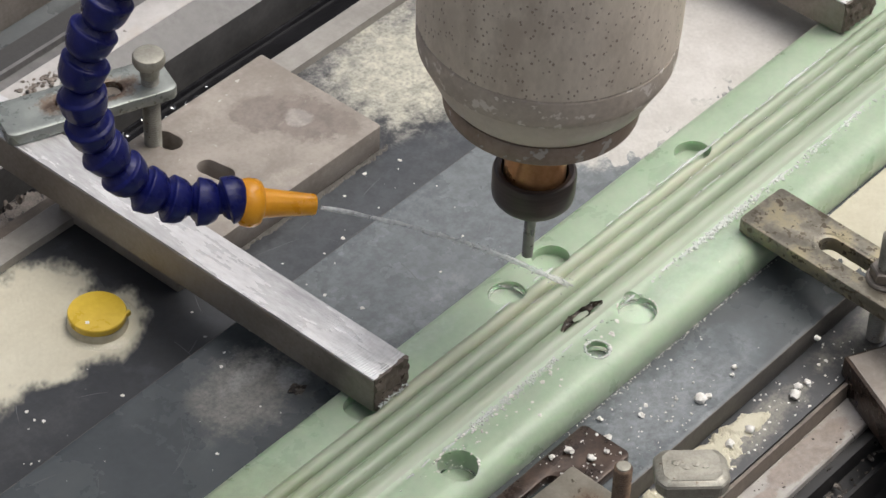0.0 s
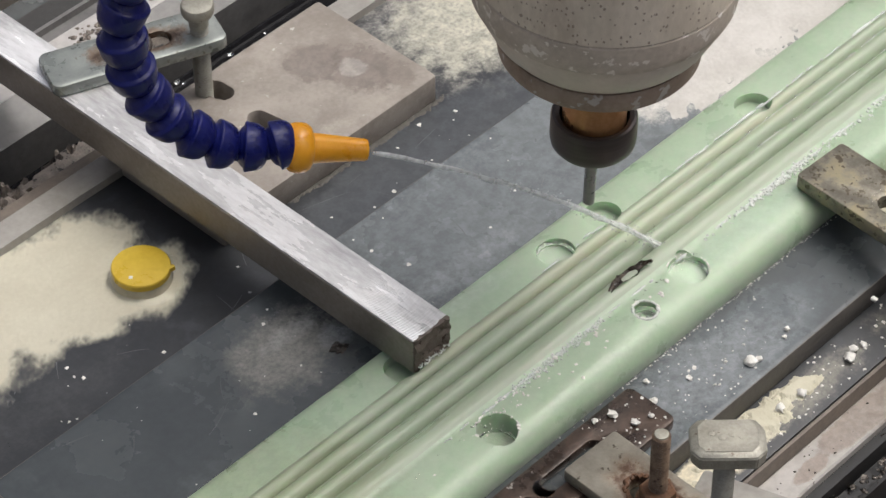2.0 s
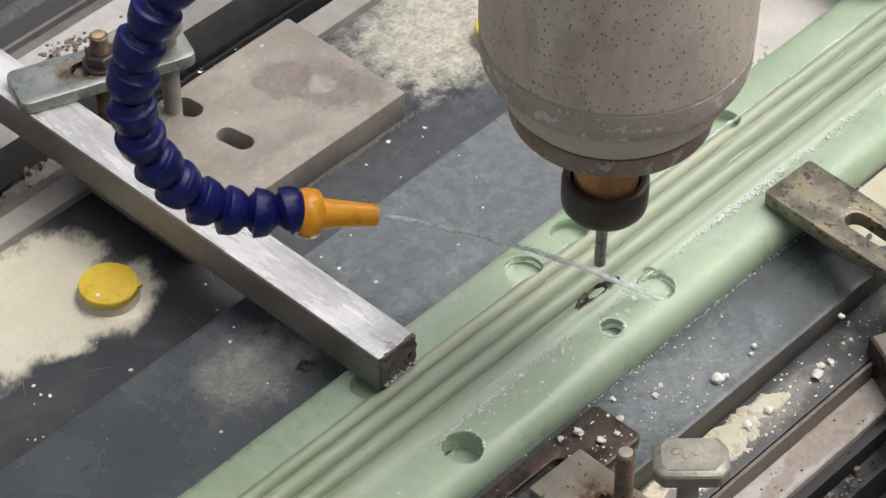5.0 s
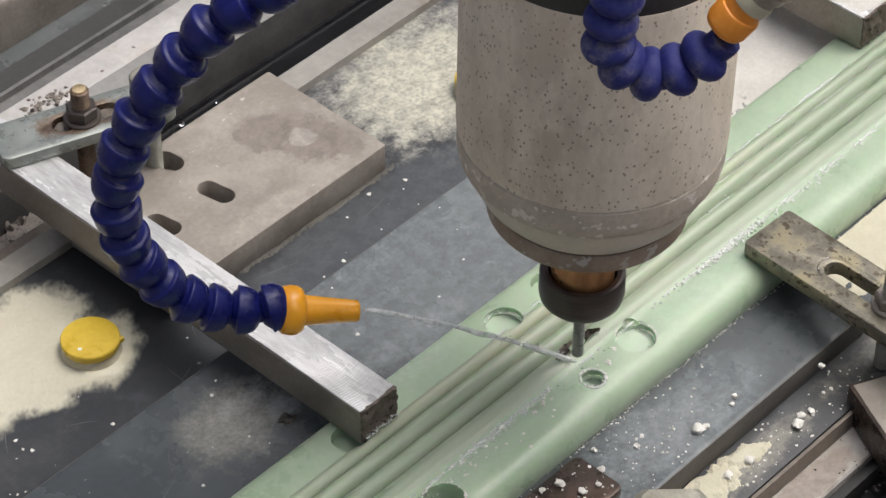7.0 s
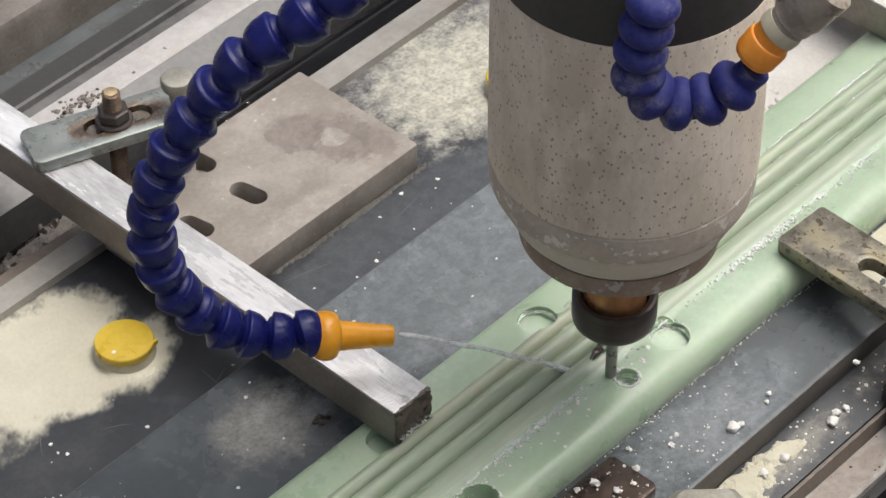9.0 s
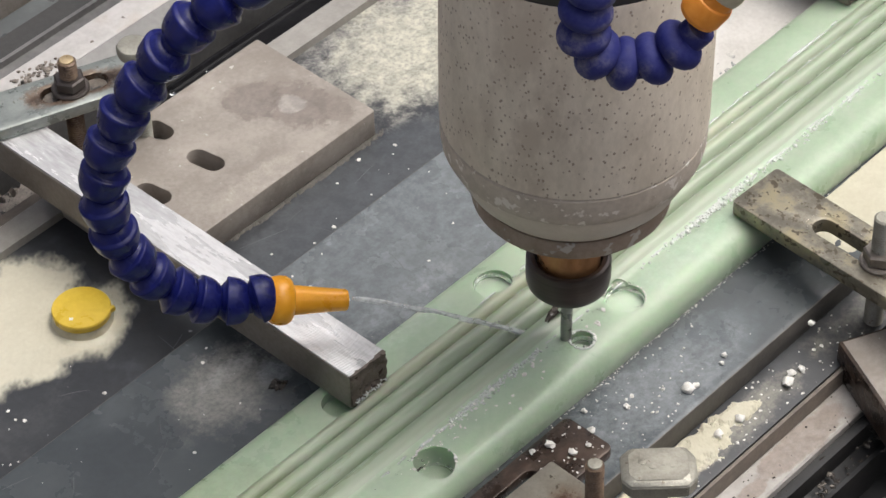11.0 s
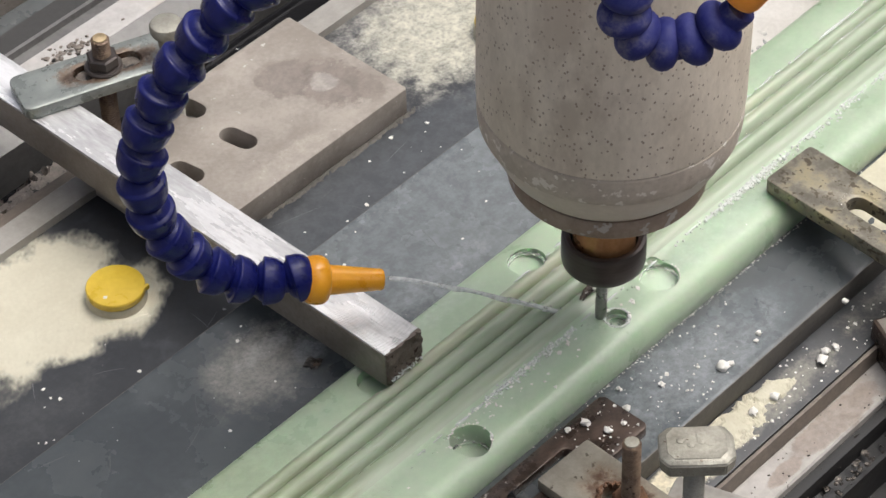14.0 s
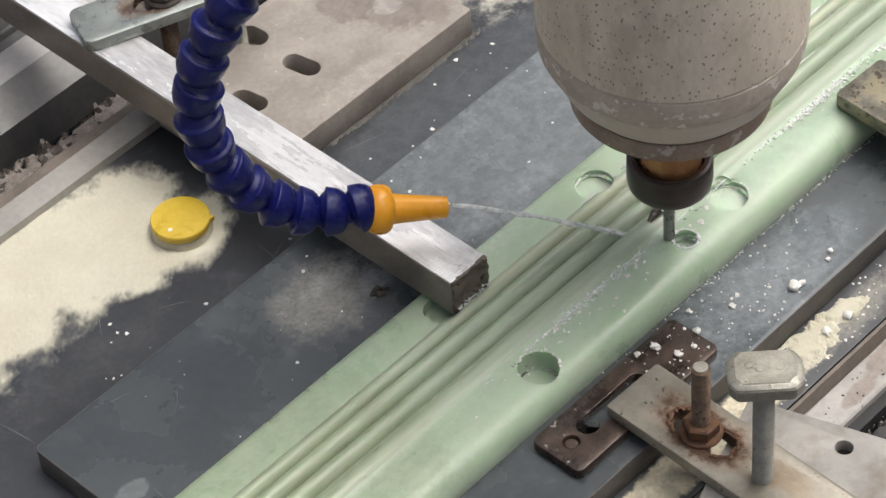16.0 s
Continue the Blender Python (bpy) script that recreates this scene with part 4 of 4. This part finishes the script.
CRUMBS = [(14, -54, 0, 2.6), (17.5, -55.5, 0, 1.5), (38, -53, 0, 1.3), (34, -55, 0, 1.0), (12, -72, -12, 2.0), (24, -73, -12, 2.3), (52, -75, -12, 2.6), (57, -73, -12, 2.0),
          (62, -74, -12, 1.6), (-28, -40, 0, 1.6), (-45, -45, 5, 1.8), (-48, -36, 5, 2.0), (-38, -47, 5, 1.2), (-55, -33, 5, 1.3), (-22, -31, 0, 1.3), (75, -68, 0, 1.4), (-9, -42, 0, 1.3)]
for k, (x, y, z, s) in enumerate(CRUMBS):
    ob = tagged(part("crumb", lump(k * 3.1, s), CRUMB, None, "", 60), "white crumb of resin waste lying by the workpiece", "crumb", "white crumbs")
    ob.matrix_basis = pose(x * MM, y * MM, (z + s * 0.55) * MM, 0, 0, 37 * k)


def scatter(name, label, count, place, sizes, mat, category, seed, flat=0.5, detail=1):
    rnd = random.Random(seed)
    bm = bmesh.new()
    for k in range(count):
        x, y, z = place(rnd)
        s = rnd.uniform(*sizes) * rnd.uniform(0.5, 1.0)
        made = bmesh.ops.create_icosphere(bm, subdivisions=detail, radius=s * MM)
        for v in made["verts"]:
            v.co *= rnd.uniform(0.45, 1.4) if detail == 1 else 1
            v.co.z *= flat
            v.co += Vector((x, y, z + s * flat * 0.6)) * MM
    return tagged(part(name, bm, mat, None, "", 60), label, category, "", "stuff")


scatter("resin_grit", "fine white grit on the slab and strip", 70, lambda r: (r.gauss(-8, 22), r.uniform(-61, -27), 0), (0.2, 0.7), CRUMB, "grit", 3)
scatter("resin_grit", "white grit sprinkled on the brown strip", 36, lambda r: (r.uniform(-70, -33), r.uniform(-53, -32), 5), (0.25, 0.8), CRUMB, "grit", 4)
scatter("resin_grit", "white grit on the workpiece's flat band", 70, lambda r: (r.gauss(-72, 16), r.uniform(-14, -4), 13.3), (0.25, 0.9), CRUMB, "grit", 5)
scatter("resin_grit", "pale grit on the board's near edge", 130, lambda r: (r.uniform(-30, 95), r.uniform(-83, -64), -12), (0.3, 1.0), CRUMB, "grit", 6)
scatter("resin_grit", "specks of grit on the slab and board", 28, lambda r: (r.uniform(-190, 70), r.uniform(57, 112), 0), (0.2, 1.3), CRUMB, "grit", 7, 0.22)
scatter("resin_grit", "pale specks on the dark board", 28, lambda r: (r.uniform(-190, 60), r.uniform(118, 150), -12), (0.2, 1.5), CRUMB, "grit", 8, 0.22)
scatter("wet_swarf", "wet dark swarf lodged in the rail groove", 130, lambda r: (r.uniform(-30, 110), r.uniform(-117, -103), r.uniform(-31, -24)), (0.6, 2.2), SWARF, "swarf", 29, 0.6)
scatter("dark_grit", "dark grit on the near white rail", 22, lambda r: (r.uniform(-20, 70), r.uniform(-100, -88), -20), (0.3, 0.9), SWARF, "grit", 9)
scatter("dark_grit", "dark lumps of dirt on the far white rail", 70, lambda r: (r.gauss(-18, 10), r.gauss(297, 3), -11.6), (0.4, 2.0), DIRT, "grit", 10)
foam = scatter("foam", "line of fine white foam along the flute's foot", 400, lambda r: (r.uniform(-70, -18), -4.0 + r.gauss(0, 1.1), 13.1), (0.22, 0.75), FOAM, "foam", 11, 0.9, 2)
scatter("foam", "foam bubbles piled against the clamp strap", 300, lambda r: (r.gauss(92, 15), -4.4 + r.gauss(0, 1.0), 13.1), (0.3, 1.0), FOAM, "foam", 12, 0.9, 2)
scatter("water_drops", "small clear drops on the workpiece's flat band", 130, lambda r: (r.uniform(-130, 120), r.uniform(-18, -5), 13.2), (0.3, 1.0), WATER, "drops", 15, 0.35, 2)
scatter("water_drops", "glassy drops on the gutter's edge", 60, lambda r: (r.gauss(0, 34), r.gauss(256, 6), -35), (0.5, 2.4), WATER, "drops", 13, 0.7, 2)

scatter("resin_crust", "broken white crust along the workpiece's near foot", 260, lambda r: (r.gauss(45, 45), -26.3 + r.gauss(0, 0.35), 0), (0.12, 0.5), CRUMB, "crust", 27, 0.4)

for bx, by, br, n in ((-2.5, -13, 5.2, 46), (26.4, -10.5, 8.4, 20), (-88.9, -13.4, 8.4, 26)):
    def rim(r, bx=bx, by=by, br=br):
        a_ = r.choice((r.gauss(1.3, 0.5), r.gauss(-0.6, 0.25)))
        return bx + br * math.cos(a_), by + br * math.sin(a_), 13.5
    scatter("milling_burr", "white burr clinging to the milled hole's rim", n, rim, (0.3, 0.95), CRUMB, "burr", 16 + n, 0.6)
scatter("foam", "foam caught under the steel bar's sawn end", 70, lambda r: (r.uniform(-88, -71), 28.7 + r.gauss(0, 0.4), 14.6 + abs(r.gauss(0, 1.2))), (0.25, 0.7), FOAM, "foam", 31, 0.9, 2)
scatter("resin_flakes", "white wet flakes on the workpiece's flat band", 22, lambda r: (r.choice((-29, -24, 6, 17, -46, -60)) + r.gauss(0, 2.4), -11 + r.gauss(0, 3.2), 13.4), (0.4, 1.5), CRUMB, "flakes", 18, 0.35)
scatter("resin_flakes", "white flakes strewn on the slab by the workpiece", 22, lambda r: (r.choice((-8, 4, 18, 30, 44)) + r.gauss(0, 5), r.uniform(-61, -30), 0), (0.3, 1.3), CRUMB, "flakes", 19, 0.5)

scatter("water_beads", "bright water beads caught in the flutes", 110, lambda r: (r.gauss(150, 60), r.choice((7.5, 16.0, 24.5)) + r.gauss(0, 0.5), 12.4), (0.3, 1.0), WATER, "drops", 23, 0.6, 2)
scatter("foam", "scattered foam beyond the clamp strap", 170, lambda r: (r.gauss(165, 35), -4.2 + r.gauss(0, 1.2), 13.0), (0.35, 1.1), FOAM, "foam", 24, 0.6, 2)

# coolant streaks along the flutes, with sky glints painted as white
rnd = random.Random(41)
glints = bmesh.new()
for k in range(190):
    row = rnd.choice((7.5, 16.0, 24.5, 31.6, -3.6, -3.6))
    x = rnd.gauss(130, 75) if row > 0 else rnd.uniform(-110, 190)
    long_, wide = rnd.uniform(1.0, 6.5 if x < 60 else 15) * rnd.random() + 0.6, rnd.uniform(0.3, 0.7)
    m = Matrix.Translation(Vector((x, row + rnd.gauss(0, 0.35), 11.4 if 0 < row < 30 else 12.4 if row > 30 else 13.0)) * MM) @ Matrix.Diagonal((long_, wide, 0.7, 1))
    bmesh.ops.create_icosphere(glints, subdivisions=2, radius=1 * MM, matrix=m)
tagged(part("water_streaks", glints, GLINT_WATER, None, "", 60), "streaks of coolant in the flutes, whitened to stand for sky glints", "water", "", "stuff")

# scratches on the board and the slab
rnd = random.Random(21)
lines = bmesh.new()
for k in range(22):
    on_slab = k % 3 == 0
    x, y = (rnd.uniform(-225, 60), rnd.uniform(62, 110)) if on_slab else (rnd.uniform(-250, 60), rnd.uniform(119, 150))
    z, way, bend, size = (0.03 if on_slab else -11.97), rnd.uniform(0, 6.28), rnd.uniform(-0.03, 0.03), rnd.uniform(6, 26)
    last = None
    for s in range(13):
        u = s / 12
        wide = 0.16 * math.sin(math.pi * (0.05 + 0.9 * u))
        ang = way + bend * s
        side = Vector((-math.sin(ang), math.cos(ang), 0)) * wide
        here = [lines.verts.new((Vector((x, y, z)) + side) * MM), lines.verts.new((Vector((x, y, z)) - side) * MM)]
        if last:
            lines.faces.new((last[0], last[1], here[1], here[0]))
        last = here
        x, y = x + math.cos(ang) * size / 12, y + math.sin(ang) * size / 12
tagged(part("scratches", lines, SCRATCH, None, "", 0), "fine pale scratches on the dark board and slab", "scratches", "", "stuff")

# dark curl of swarf on the flutes
chip = bmesh.new()
rows = []
for k in range(19):
    u = k / 18
    wide = 2.5 * math.sin(math.pi * min(1, u * 0.9 + 0.08)) ** 0.8 + 0.6 * noise.noise((u * 9, 0, 1))
    mid = Vector((-6.5 + 24 * u, 2.4 + 1.8 * math.sin(u * 3.1) - 1.6 * u, 15.7 + 0.8 * math.sin(u * 9)))
    row = []
    for s in (-1, -0.4, 0.2, 0.7, 1):
        off = Vector((-0.1, 0.98, 0)) * wide * s
        lift = 1.5 * s * s * (0.5 + u) + 1.3 * noise.noise((u * 14, s * 2.2, 5)) - 0.4
        row.append(chip.verts.new((mid + off + Vector((0, 0, lift))) * MM))
    rows.append(row)
for lo, hi in zip(rows, rows[1:]):
    for s in range(4):
        chip.faces.new((lo[s], lo[s + 1], hi[s + 1], hi[s]))
bmesh.ops.solidify(chip, geom=chip.faces[:], thickness=0.5 * MM)
tagged(part("swarf_curl", chip, SWARF_LEAF, None, "", 25), "dark torn curl of swarf lying on the flutes", "swarf")
tagged(part("knot_mark", at(lump(8.0, 3.4, 0.35), -92, 69.4, 0.4), SWARF, None), "dark rough blob stuck on the slab", "blob")


# what moves ------------------------------------------------------------------------------------
# seconds, and the cutter's tip across (y) and up (z), in millimetres
CUT = [(0.0, 23.2, 44.7), (0.5, 22.9, 49.9), (1.0, 22.6, 55.0), (1.5, 20.3, 56.7), (2.0, 15.8, 55.8), (2.5, 11.8, 55.0), (3.0, 7.3, 54.3),
       (4.0, -2.0, 53.5), (4.6, -7.4, 51.0), (5.5, -8.0, 42.6), (6.0, -8.1, 38.2), (6.5, -8.0, 32.3), (7.0, -7.4, 25.9), (7.5, -7.2, 20.8),
       (8.0, -7.2, 15.2), (8.4, -7.3, 13.4), (10.5, -7.4, 13.0), (12.5, -7.4, 12.6), (16.0, -7.4, 12.1)]

# seconds, and the hose's own rise on the spindle, in millimetres
SWAY = [(0.0, 2.3), (3.2, 2.3), (5.5, 0.9), (7.0, 0.0), (16.0, 0.0)]


def motions():
    rows = [(t, Matrix.Translation(Vector((TIP[0], y, z)) * MM)) for t, y, z in CUT]
    lean = Matrix.Rotation(radians(1.2), 4, Vector((0.72, 0.694, 0)))
    walk(spindle, [(t, m @ lean) for t, m in rows])
    # the hose springs up a little while the spindle is raised
    walk(hose, [(t, Matrix.Translation((0, 0, lift * MM))) for t, lift in SWAY])
    walk(jet, rows)


motions()
